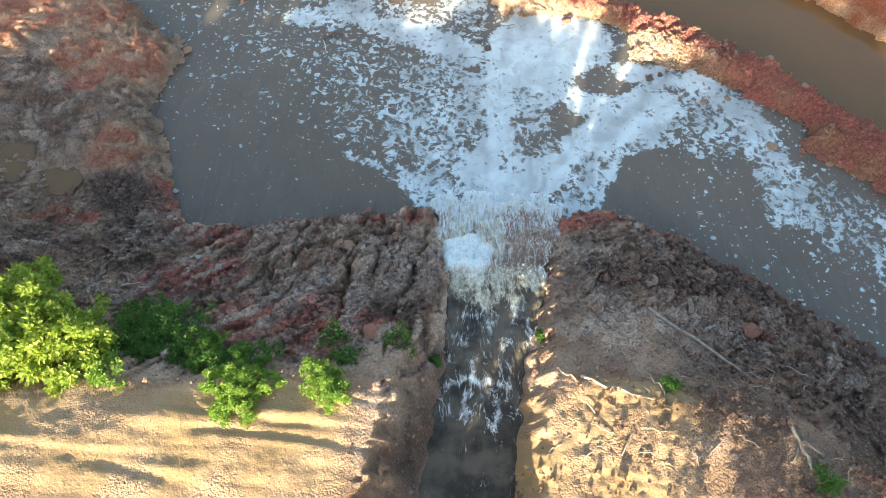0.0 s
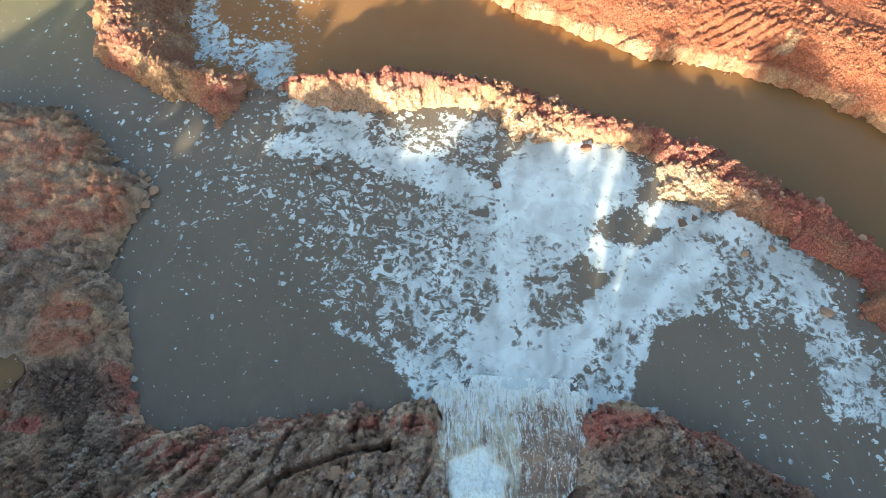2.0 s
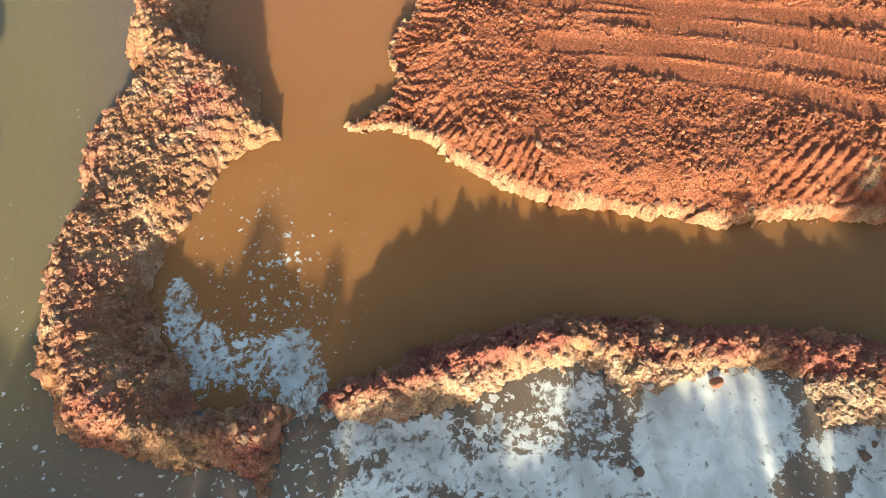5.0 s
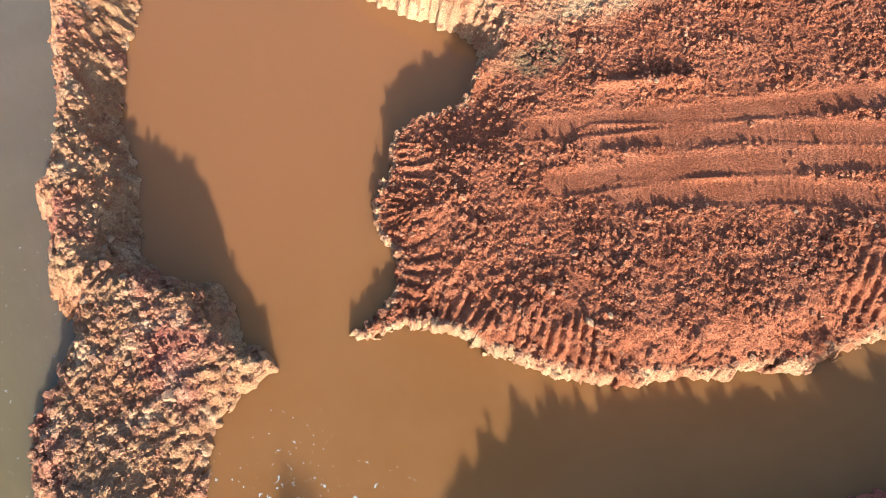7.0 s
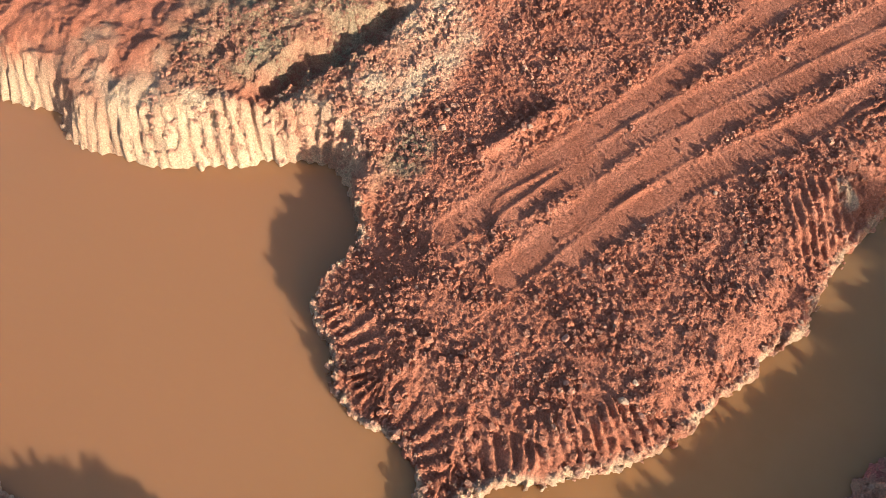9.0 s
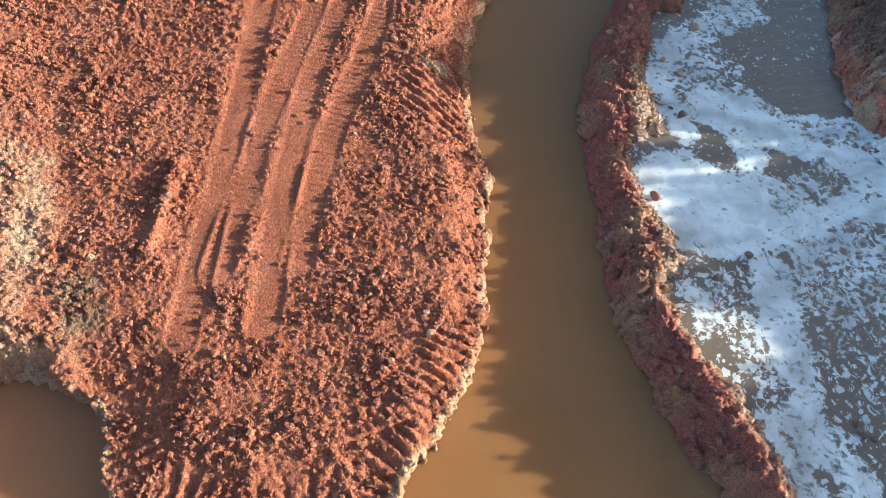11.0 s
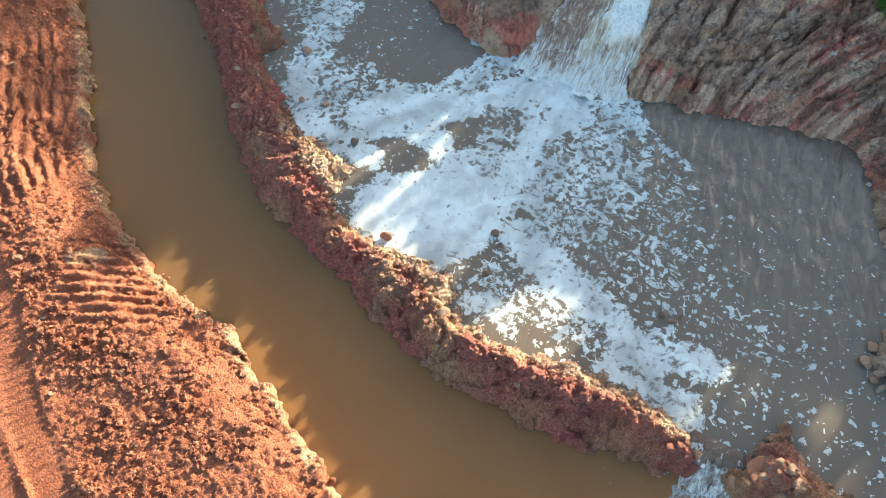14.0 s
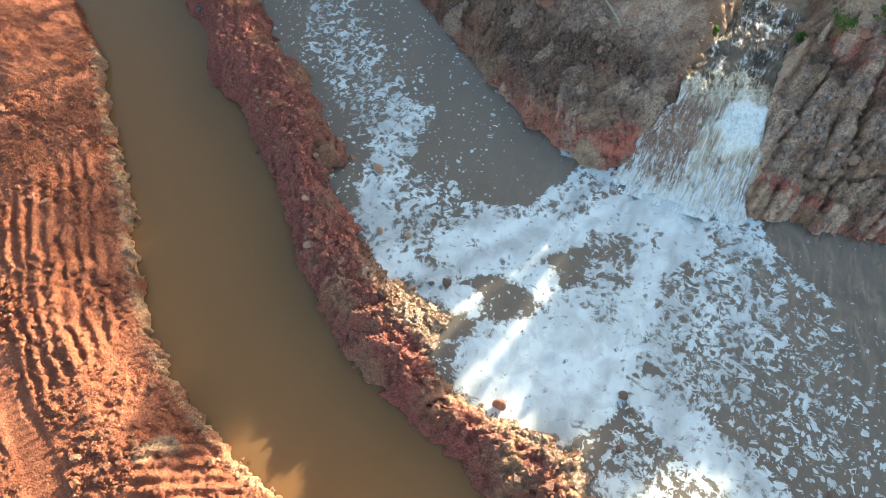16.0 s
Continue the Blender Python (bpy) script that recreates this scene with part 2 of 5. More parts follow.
def water(name, deep, shallow, far=(0.19, 0.165, 0.088), foam_colour=(0.72, 0.81, 0.82), chop=0.011, gloss=0.5):
    """Muddy water with foam where the mesh's mask is high."""
    m = Nodes(name)
    at = m.tree.nodes.new("ShaderNodeVectorMath")
    at.operation = "ADD"
    m.put(at.inputs[0], m.coord)
    nz = m.tree.nodes.new("ShaderNodeTexNoise")
    nz.inputs["Scale"].default_value, nz.inputs["Detail"].default_value = 1.6, 2
    sc = m.tree.nodes.new("ShaderNodeVectorMath")
    sc.operation = "SCALE"
    m.tree.links.new(m.coord, nz.inputs["Vector"])
    m.tree.links.new(nz.outputs["Color"], sc.inputs[0])
    sc.inputs["Scale"].default_value = 0.4
    m.tree.links.new(sc.outputs[0], at.inputs[1])
    moved = at.outputs[0]
    lace = m.noise(4.6, 6, 0.62, 0.7, moved)
    curl = m.noise(10.5, 2, 0.45, 1.6, moved)
    net = m.span(m.cells(6.0, "F1", moved), 0.08, 0.6, 0.0, 1.0, False)
    tex = m.math("ADD", m.math("ADD", m.math("MULTIPLY", lace, 0.55), m.math("MULTIPLY", curl, 0.25)), m.math("MULTIPLY", net, 0.13))
    amount = m.value("foam")
    edge = m.span(amount, 0, 1, 0.78, 0.31, False)
    gap = m.math("SUBTRACT", tex, edge)
    fleck = 0.0
    for size, most in ((4.4, 0.50), (7.6, 0.40)):
        dots = m.tree.nodes.new("ShaderNodeTexVoronoi")
        m.tree.links.new(moved, dots.inputs["Vector"])
        dots.inputs["Scale"].default_value = size
        pick = m.tree.nodes.new("ShaderNodeSeparateColor")
        m.tree.links.new(dots.outputs["Color"], pick.inputs[0])
        wide = m.math("MULTIPLY", m.math("POWER", pick.outputs[0], 1.7), m.value("fleck"))
        shape = m.math("ADD", dots.outputs["Distance"], m.math("MULTIPLY", m.math("SUBTRACT", curl, 0.5), 0.8))
        one = m.math("MULTIPLY", m.span(m.math("SUBTRACT", m.math("MULTIPLY", wide, most), shape), 0.0, 0.06), m.span(m.value("fleck"), 0.08, 0.25))
        fleck = m.math("MAXIMUM", one, fleck)
    curve = m.noise(2.1, 1, 0.4, 1.5, moved)
    worm = m.span(m.math("ABSOLUTE", m.math("SUBTRACT", curve, 0.5)), 0.016, 0.034, 1.0, 0.0)
    short = m.math("SUBTRACT", m.noise(4.3, 1, 0.5, 0.4), m.span(m.value("fleck"), 0, 1, 0.84, 0.575, False))
    fleck = m.math("MAXIMUM", fleck, m.math("MULTIPLY", worm, m.span(short, 0.0, 0.03)))
    cover = m.math("MAXIMUM", m.span(gap, -0.02, m.span(amount, 0.5, 0.9, 0.03, 0.11)), fleck)
    body = m.span(m.noise(1.5, 5, 0.6, 0.8, moved), 0.36, 0.66, 0.0, 1.0)
    thick = m.math("MULTIPLY", m.span(m.value("streak"), 0, 1, 0.76, 1.0, False), m.math("MULTIPLY", m.span(gap, 0.0, 0.12, 0.86, 1.0), m.span(body, 0, 1, 0.84, 1.0)))
    mud = m.mix(m.value("north"), m.mix(m.span(m.noise(0.5, 3), 0.35, 0.65), deep, shallow), far)
    # dulls the channel's east for shade and sky reflection; also the puddles' brown
    mud = m.mix(m.value("dull_brown"), mud, (0.205, 0.115, 0.048))
    veil = m.math("MULTIPLY", m.span(gap, -0.09, 0.0), m.span(amount, 0.45, 0.8, 0.0, 0.45))
    mud = m.mix(veil, mud, tuple(c * 0.5 for c in foam_colour))
    white = m.mix(m.span(thick, 0.5, 1.0, 0, 1, False), tuple(c * 0.42 for c in foam_colour), foam_colour)
    m.set("Base Color", m.mix(cover, mud, white))
    m.set("Roughness", m.span(cover, 0, 1, 0.09, 0.65))
    m.set("IOR", 1.33)
    m.set("Specular IOR Level", gloss)
    m.shader.subsurface_method = "BURLEY"
    m.set("Subsurface Weight", m.span(cover, 0, 1, 0.95, 0.0))
    m.set("Subsurface Radius", (1.0, 0.75, 0.5))
    m.set("Subsurface Scale", 0.35)
    ripple = m.noise(3.6, 2, 0.4, 0.3, m.stretched(1.0, 0.42, 1, 35))
    rip = m.math("MULTIPLY", ripple, m.value("chop"))
    m.set("Normal", m.bump(m.math("MULTIPLY", cover, thick), 0.03, 0.35, m.bump(rip, chop * 8, 1.0)))
    return m.mat


pool_mat = water("grey-brown pool water with foam", (0.166, 0.137, 0.104), (0.182, 0.15, 0.114), gloss=0.8)
channel_mat = water("ochre silty water", (0.27, 0.13, 0.045), (0.29, 0.145, 0.055), (0.32, 0.15, 0.064))

# ---- plan: shores in metres ----
SOUTH = [(-400, 14), (-60, 13), (-20, 14.6), (-14, 15.2), (-11.8, 15.45), (-10.3, 15.4), (-9.5, 14.9), (-8.7, 14.3), (-8.4, 13.7), (-7.8, 13.6), (-7.4, 13.0),
         (-7.5, 12.2), (-7.65, 11.0), (-7.1, 10.2), (-6.8, 9.3), (-6.4, 8.4), (-6.0, 7.7), (-4.9, 7.6), (-3.8, 7.8), (-2, 8.2), (-0.3, 8.42),
         (1.2, 8.4), (2.7, 8.4), (3.7, 8.5), (4.6, 8.2), (5.5, 7.9), (6.3, 7.3), (7.1, 6.85), (8.4, 5.9), (9.7, 5.1), (11, 4.1), (14, 1.6), (20, -4), (30, -14),
         (60, -40), (400, -250), (400, -420), (-400, -420)]
BERM = [(-4.65, 16.5), (-3.8, 16.02), (-2.6, 15.92), (-1.7, 15.98), (-0.6, 16.2), (0.3, 16.2), (0.9, 15.9), (1.25, 15.4), (2.0, 15.1), (3.2, 15.12), (4.2, 15.0),
        (4.9, 14.6), (5.0, 14.1), (4.85, 13.5), (5.5, 13.55), (6.0, 13.25), (6.8, 13.2), (7.6, 12.75), (7.95, 12.2), (8.95, 11.85), (9.4, 11.3), (9.0, 10.65),
        (10.0, 10.2), (10.9, 9.35), (11.8, 8.6), (13.1, 8.0), (14.0, 7.1), (18, 4), (24, -1), (34, -10), (36, -8), (26, 0.5), (20, 5), (16.9, 7.1), (15.3, 8.0),
        (14.4, 9.35), (12.85, 10.1), (11.65, 11.0), (10.65, 11.75), (9.75, 12.75), (8.85, 13.65), (7.1, 14.97), (6.0, 15.52), (4.9, 15.88), (3.5, 16.28), (2.3, 16.78), (0.75, 17.18), (-1.6, 17.26), (-3.2, 17.04), (-4.75, 16.85)]
WEST_BERM = [(-6.15, 15.05), (-6.7, 15.75), (-7.4, 16.0), (-8.0, 16.1), (-8.9, 16.7), (-9.9, 17.35), (-10.15, 18.1), (-10.4, 18.7), (-10.5, 20), (-10.4, 21.2),
             (-10.0, 22.5), (-9.65, 23.2), (-9.75, 24.2), (-9.5, 25), (-8.7, 26.1), (-8.05, 26.9), (-8.4, 28.1), (-8.1, 29.3), (-8.1, 30.4), (-7.6, 31.3), (-7.0, 33.2),
             (-6.7, 34.5), (-6.4, 36.3), (-5.8, 37.9), (-3.4, 43), (-1, 48), (1.5, 47), (-1.2, 42), (-2.4, 40.3), (-3.5, 38.6), (-4.4, 36.6), (-5.25, 34.6), (-5.95, 32.5), (-6.0, 30.8),
             (-6.3, 29.2), (-6.5, 28.2), (-6.1, 27.2), (-5.3, 26.4), (-5.2, 25.6), (-5.1, 24.8), (-4.75, 24.25), (-5.4, 24.0), (-6.3, 23.5), (-6.9, 22.5), (-7.7, 21.6),
             (-8.2, 20.4), (-8.1, 19.2), (-7.55, 18.3), (-7.4, 17.4), (-6.6, 17.05), (-5.75, 16.95), (-5.4, 16.6), (-5.6, 16.0)]
ISLAND = [(-3.0, 23.9), (-1.9, 23.72), (-1.0, 23.1), (-0.5, 22.3), (0.2, 21.5), (1.0, 20.75), (1.8, 20.3), (2.8, 19.8), (3.7, 19.4), (4.7, 19.05), (5.3, 18.65),
          (6.3, 18.6), (7.3, 18.4), (8.6, 18.0), (9.9, 17.45), (11.0, 16.8), (11.9, 16.1), (13.0, 15.0), (14.1, 13.8), (15.2, 12.8), (16.2, 11.9), (16.8, 11.3), (17.9, 10.2),
          (19.5, 9.2), (22, 7.5), (30, 3), (60, -12), (400, -160), (420, 420), (-60, 420), (-24, 200), (-10, 110), (-4, 72), (-1, 56), (0.5, 48), (1.4, 41), (1.5, 39.3), (1.8, 38.1), (1.2, 37), (1.42, 35.7),
          (1.85, 34.3), (2.3, 33.5), (2.82, 32.7), (3.82, 31.2), (3.95, 30.4), (3.76, 29.9), (3.1, 29.05), (2.4, 28.45), (1.3, 28.5), (0.33, 28.4), (-0.3, 27.5), (-1.0, 26.8), (-1.3, 26.1),
          (-1.2, 25.2), (-1.8, 24.4)]
WEST_BANK = [(-12.1, 22.6), (-11.9, 24.2), (-12.5, 25.0), (-12.6, 25.8), (-12.0, 26.5), (-11.8, 27.5), (-12.2, 30), (-11.4, 36), (-10, 46), (-20, 90), (-80, 420), (-420, 420), (-420, 24), (-40, 21), (-20, 21)]
CREST = [(-3, 90), (-1, 47), (-4.6, 38.5), (-6.0, 34), (-6.9, 31), (-7.2, 28.5), (-7.0, 27), (-7.5, 24.5), (-8.9, 22), (-9.2, 20), (-8.8, 18.2), (-7.6, 17.0), (-6.2, 16.5), (-5.3, 16.42), (-4.5, 16.62),
         (-3, 16.45), (-1, 16.6), (0.6, 16.5), (2, 15.75), (4, 15.4), (5.4, 14.6), (7, 13.8), (8.6, 12.7), (9.7, 11.4), (11, 10), (13.4, 8.7), (16, 7.0), (20, 4.4), (34, -9), (90, -30), (90, 90)]
POOL_Z, CHANNEL_Z = -0.2, -0.5
# south of y 1, out of view, the westward bend is made to block sun
FALL_W = ([-6, -2, 0.2, 1.5, 2.4, 3.9, 5.2, 5.9, 6.6, 7.4, 8.7], [-7.5, -2.8, -0.8, -0.25, -0.05, 0.12, 0.15, 0.18, 0.02, -0.1, -0.22])
FALL_E = ([-6, -2, 0.2, 1.5, 2.9, 4.1, 4.8, 5.9, 6.7, 7.5, 8.7], [-5.5, -1.0, 0.85, 1.3, 1.42, 1.55, 1.75, 2.05, 2.25, 2.5, 2.75])
FALL_Z = ([-3, 1.5, 3.0, 3.4, 4.6, 4.9, 5.9, 6.15, 6.5, 6.95, 7.3, 8.0, 8.7], [1.45, 1.4, 1.36, 1.28, 1.2, 1.12, 1.05, 0.98, 0.72, 0.66, 0.4, 0.05, -0.18])


def axis(lo, a, b, hi, fine, mid):
    """Coordinates that are fine from a to b and widen outwards."""
    inner = list(np.arange(a, b, fine))
    right, left, s = [inner[-1] + mid], [inner[0] - mid], mid
    while right[-1] < hi:
        reach = right[-1] - b
        s = mid if reach < 9 else s * 1.16
        right.append(right[-1] + s)
    s = mid
    while left[-1] > lo:
        s = mid if a - left[-1] < 3 else s * 1.2
        left.append(left[-1] - s)
    return np.array(left[::-1] + inner + right)


GX1, GY1 = axis(-380, -10.8, 16.6, 380, 0.042, 0.1), axis(-380, 1.4, 33.5, 380, 0.042, 0.1)
XX, YY = np.meshgrid(GX1, GY1)


def spread(small, cx, cy):
    """Bilinear from the thinned grid back to the whole one."""
    rows = np.empty((len(cy), len(GX1)))
    for i in range(len(cy)):
        rows[i] = np.interp(GX1, cx, small[i])
    j = np.clip(np.searchsorted(cy, GY1) - 1, 0, len(cy) - 2)
    f = ((GY1 - cy[j]) / (cy[j + 1] - cy[j]))[:, None]
    return rows[j] * (1 - f) + rows[j + 1] * f


CX, CY = np.unique(np.append(GX1[::3], GX1[-1])), np.unique(np.append(GY1[::3], GY1[-1]))
CXX, CYY = np.meshgrid(CX, CY)
FIELD = {}
for key, outline in (("south", SOUTH), ("berm", BERM), ("west_berm", WEST_BERM), ("island", ISLAND), ("west_bank", WEST_BANK)):
    d, a = shore_field(smooth_loop(outline), CXX, CYY)
    FIELD[key] = (spread(d, CX, CY), spread(a, CX, CY))

d, a = shore_field(np.array(CREST), CXX, CYY)
CHANNEL_SIDE = spread(d, CX, CY)
ROUGH = 0.16 * fbm(XX, YY, 1.3, 3, 3) + 0.05 * fbm(XX, YY, 6, 2, 9)
NEAR = (1 - step(1.5, 6, np.maximum(np.maximum(-11.5 - XX, XX - 22), np.maximum(0 - YY, YY - 40))))
LUMP = fbm(XX, YY, 2.2, 4, 21) * NEAR
FINE = fbm(XX, YY, 7.0, 2, 33) * NEAR
ROUGH = ROUGH * NEAR
# crumbs of two sizes, with sharp rims
wob = 0.10 * fbm(XX, YY, 2.2, 2, 35)
one, two, own, tilt = cells_of(XX * 5.2 + wob, YY * 5.2 - wob, 11)
CRUMB = np.clip(1.05 - 1.5 * one, 0, 1) ** 0.6 * (0.15 + own) * NEAR + 0.5 * tilt * NEAR
one, two, own, tilt = cells_of(XX * 9.5 + 2 * wob, YY * 9.5 - wob, 12)
GRIT = np.clip(1.05 - 1.5 * one, 0, 1) ** 0.6 * (0.1 + own) * NEAR + 0.4 * tilt * NEAR

# south bank
sd = FIELD["south"][0] + 0.8 * ROUGH
spit = (1 - step(-7.6, -7.0, XX)) * step(8.6, 9.6, YY)
sd = sd + spit * NEAR * 0.24 * np.clip(np.cos(FIELD["south"][1] * 2 * np.pi / 0.33 + 2 * fbm(XX, YY, 0.8, 2, 43)), -0.2, 1) * step(12.6, 13.6, YY)
shore_y = np.interp(XX, [-400, -6, -3, 0, 4, 5.5, 7.1, 8.4, 9.7, 14, 30, 400], [7.7, 7.7, 8.0, 8.4, 8.4, 7.9, 6.9, 5.9, 5.1, 1.6, -14, -250])
up = shore_y - YY + 0.35 * fbm(XX, YY, 0.6, 2, 41)
rise = np.interp(up, [-8, -1, 0, 0.35, 1.7, 2.6, 3.6, 4.3, 4.8, 5.5, 12, 60], [0.22, 0.18, 0.16, 0.28, 0.95, 1.25, 1.75, 2.2, 2.55, 2.72, 2.9, 3.2])
east_side = np.interp(up, [-8, -1, 0, 0.35, 1.7, 2.6, 3.4, 3.9, 4.7, 5.1, 9, 14, 60], [0.2, 0.18, 0.16, 0.3, 0.95, 1.2, 1.45, 1.72, 2.2, 2.34, 2.2, 2.9, 3.2]) + 0.08 * np.clip(XX - 2, 0, 3) * step(4.0, 5.0, up)
blend = step(0.4, 1.3, XX)
top = rise * (1 - blend) + east_side * blend
mid_slope = step(-0.7, 0.1, up) * (1 - step(4.0, 5.0, up))
across = XX * 0.86 - YY * 0.5 + 0.5 * fbm(XX, YY, 0.8, 2, 51)
downhill = XX * 0.5 + YY * 0.86
wob = 0.16 * fbm(XX, YY, 1.6, 3, 57)
one, two, own, tilt = cells_of(across * 1.15 + wob, downhill * 0.42 + wob, 3)
one2, two2, own2, tilt2 = cells_of(across * 3.1 + 1.2 * wob, downhill * 1.5 + wob, 5)
one3, two3, own3, tilt3 = cells_of(across * 6.5 + wob, downhill * 4.2 + wob, 6)
# long cracks that run down the western face
CRACKS = [([(-1.0, 7.25), (-1.7, 7.15), (-2.5, 6.85), (-3.3, 6.45), (-3.75, 6.05), (-3.9, 5.5), (-4.05, 5.2)], 0.10, 0.36), ([(-2.65, 6.15), (-2.9, 5.9), (-3.0, 5.65), (-3.15, 5.25), (-3.25, 4.95)], 0.07, 0.26),
          ([(-2.0, 6.1), (-1.88, 5.6), (-1.95, 5.1), (-1.96, 4.4)], 0.085, 0.34), ([(-0.6, 6.3), (-0.66, 5.65), (-0.85, 5.2)], 0.08, 0.28), ([(-2.3, 6.75), (-2.45, 6.1), (-2.56, 5.75)], 0.05, 0.2),
          ([(-3.5, 5.9), (-3.55, 5.45), (-3.4, 4.8)], 0.06, 0.2), ([(-3.1, 6.5), (-3.3, 5.6), (-3.6, 5.3)], 0.05, 0.2), ([(-0.3, 7.75), (-1.2, 7.6), (-1.8, 7.3)], 0.05, 0.18), ([(-4.7, 5.6), (-4.55, 4.9), (-4.5, 4.4)], 0.05, 0.16)]
window = (slice(np.searchsorted(GY1, 3.2), np.searchsorted(GY1, 8.6)), slice(np.searchsorted(GX1, -7.5), np.searchsorted(GX1, 0.8)))
wx, wy = XX[window], YY[window]
split = np.zeros(wx.shape)
wave = 0.10 * fbm(wx, wy, 2.6, 3, 61)
for points, wide, deep in CRACKS:
    c, a = line_field(points, wx + wave, wy + 0.5 * wave)
    c = c + 0.06 * gnoise(wx * 3.1, wy * 3.1, 63) + 0.02
    split = np.maximum(split, deep * (1 - step(0.25 * wide, 1.35 * wide, c)))
    split = split - 0.05 * np.exp(-((c - 2.4 * wide) / (1.2 * wide)) ** 2)
groove = np.zeros(XX.shape)
groove[window] = split
fan = XX - (YY - 6) * np.interp(XX, [-6, -4, -2, 0], [0.8, 0.7, 0.25, 0.12]) + 0.35 * wob
groove2 = (1 - step(0.0, 0.06, np.abs(gnoise(fan * 1.9, YY * 0.3, 67)))) * step(-0.05, 0.2, gnoise(XX * 0.9, YY * 0.9, 68))
strata = gnoise(fan * 4.6, YY * 0.8 + 0.4 * XX, 69) + 0.6 * gnoise(fan * 9.5, YY * 1.8, 70)
west_face = step(-7.2, -5.8, XX) * (1 - step(0.4, 1.0, XX))
top = top + mid_slope * west_face * (0.10 * (own - 0.5) + 0.16 * tilt + 0.06 * tilt2 + 0.07 * tilt3 + 0.07 * (own3 - 0.5) + 0.15 * strata + 0.04 * CRUMB + 0.03 * GRIT - 1.1 * groove - 0.26 * groove2)
flat_east = (1 - step(0.85, 1.25, np.hypot((XX - 3.5) / 1.7, (YY - 4.25) / 0.95) + 0.25 * LUMP))
top = top + mid_slope * (1 - west_face) * (1 - 0.85 * flat_east) * (0.06 * (own2 - 0.5) + 0.10 * tilt2 + 0.08 * tilt3 + 0.05 * (own3 - 0.5) + 0.06 * CRUMB + 0.05 * GRIT)
top = top + mid_slope * (1 - 0.8 * flat_east) * (0.07 * LUMP + 0.045 * FINE + 0.06 * fbm(XX, YY, 13, 2, 59)) + (1 - mid_slope) * ((0.02 + 0.09 * (up < 1)) * LUMP + (0.012 + 0.06 * (up < 1)) * FINE)
top = top + step(1.6, 2.4, XX) * step(3.6, 4.6, up) * (0.03 * LUMP + 0.02 * FINE + 0.02 * fbm(XX, YY, 9, 2, 95) - 0.05 * np.clip(gnoise(YY * 1.9 + 0.3 * XX, XX * 0.5, 92), 0, 1) * step(4.7, 5.2, up))
patch_spit = gnoise(XX * 0.7, YY * 0.7, 83)
top = top + spit * NEAR * (0.06 * gnoise((XX + YY) * 2.6, (XX - YY) * 0.6, 77) + 0.05 * gnoise((0.5 * XX + YY) * 5.5 + 0.6 * LUMP, (XX - 0.5 * YY) * 0.7, 79) + 0.04 * (own3 - 0.5) + 0.03 * FINE + 0.05 * CRUMB * (patch_spit > 0) + 0.035 * GRIT)
rut = step(4.9, 5.6, up) * (1 - step(-1.6, -0.6, XX))
top = top + rut * NEAR * (0.022 * gnoise(YY * 2.4 + 0.25 * XX, XX * 0.16, 71) - 0.03 * (1 - step(0.0, 0.10, np.abs(gnoise(YY * 1.6 + 0.2 * XX, XX * 0.12, 75)))) + 0.014 * gnoise(YY * 7 + 0.6 * XX, XX * 0.3, 73) + 0.010 * gnoise(YY * 13, XX * 0.9, 74) + 0.05 * step(-3.5, -2, XX) * np.clip(gnoise(YY * 3.1 + 0.3 * XX, XX * 0.3, 76), 0, 1))
south = POOL_Z - 0.9 + (top - POOL_Z + 0.9) * step(-0.75, 0.55, sd) + NEAR * (1 - step(0.3, 1.0, sd)) * step(-0.8, -0.3, sd) * (0.10 * (own3 - 0.5) + 0.10 * FINE + 0.08 * (own2 - 0.5))
# stream bed cut through the bank
west_x, east_x = np.interp(YY, *FALL_W), np.interp(YY, *FALL_E)
bed = np.interp(YY, *FALL_Z) - 0.14
out = np.maximum(west_x - XX, XX - east_x) + 0.10 * fbm(XX, YY, 2.5, 3, 81) + 0.10 * step(-0.1, 0.15, np.maximum(west_x - XX, XX - east_x)) * np.where(XX > 0.8, 0.35, 1.0) * (1.6 * fbm(XX, YY, 3.2, 4, 82) + 0.25 * (CRUMB - 0.3))
cut = bed + np.clip(out, 0, None) * np.where(XX > 0.8, np.interp(YY, [0, 3.3, 4.3, 6, 8.5], [2.4, 2.4, 1.5, 1.3, 1.3]), np.interp(YY, [0, 3.6, 4.6, 6, 8.5], [1.5, 1.6, 1.9, 1.7, 1.4])) + np.clip(out, 0, 0.8) * (0.35 + 0.65 * step(3.8, 4.8, YY)) * (0.4 * FINE + 0.2 * LUMP + (0.2 + 0.2 * step(3.6, 4.6, YY)) * (own3 - 0.5) + 0.2 * (own2 - 0.5) + 0.08 * CRUMB + 0.08 * GRIT + 0.3 * gnoise(XX * 1.1, YY * 2.6, 85))
south = np.where((YY < 9.2) & (YY > -6), np.minimum(south, np.maximum(cut, bed)), south)

# berm between the pool and the channel
bd = FIELD["berm"][0] + 0.7 * ROUGH + 0.16 * NEAR * fbm(XX, YY, 2.6, 3, 87) + 0.05 * (CRUMB - 0.3)
crest = np.interp(XX, [-5, -4.3, -2, 0, 1.5, 4, 6, 9, 12, 18], [0.10, 0.33, 0.43, 0.35, 0.17, 0.10, 0.13, 0.20, 0.42, 0.65])
runnel = NEAR * (gnoise(FIELD["berm"][1] * 2.6 + 0.5 * LUMP, FIELD["berm"][0] * 0.9, 93) + 0.5 * gnoise(FIELD["berm"][1] * 6.0, FIELD["berm"][0] * 1.6, 94))
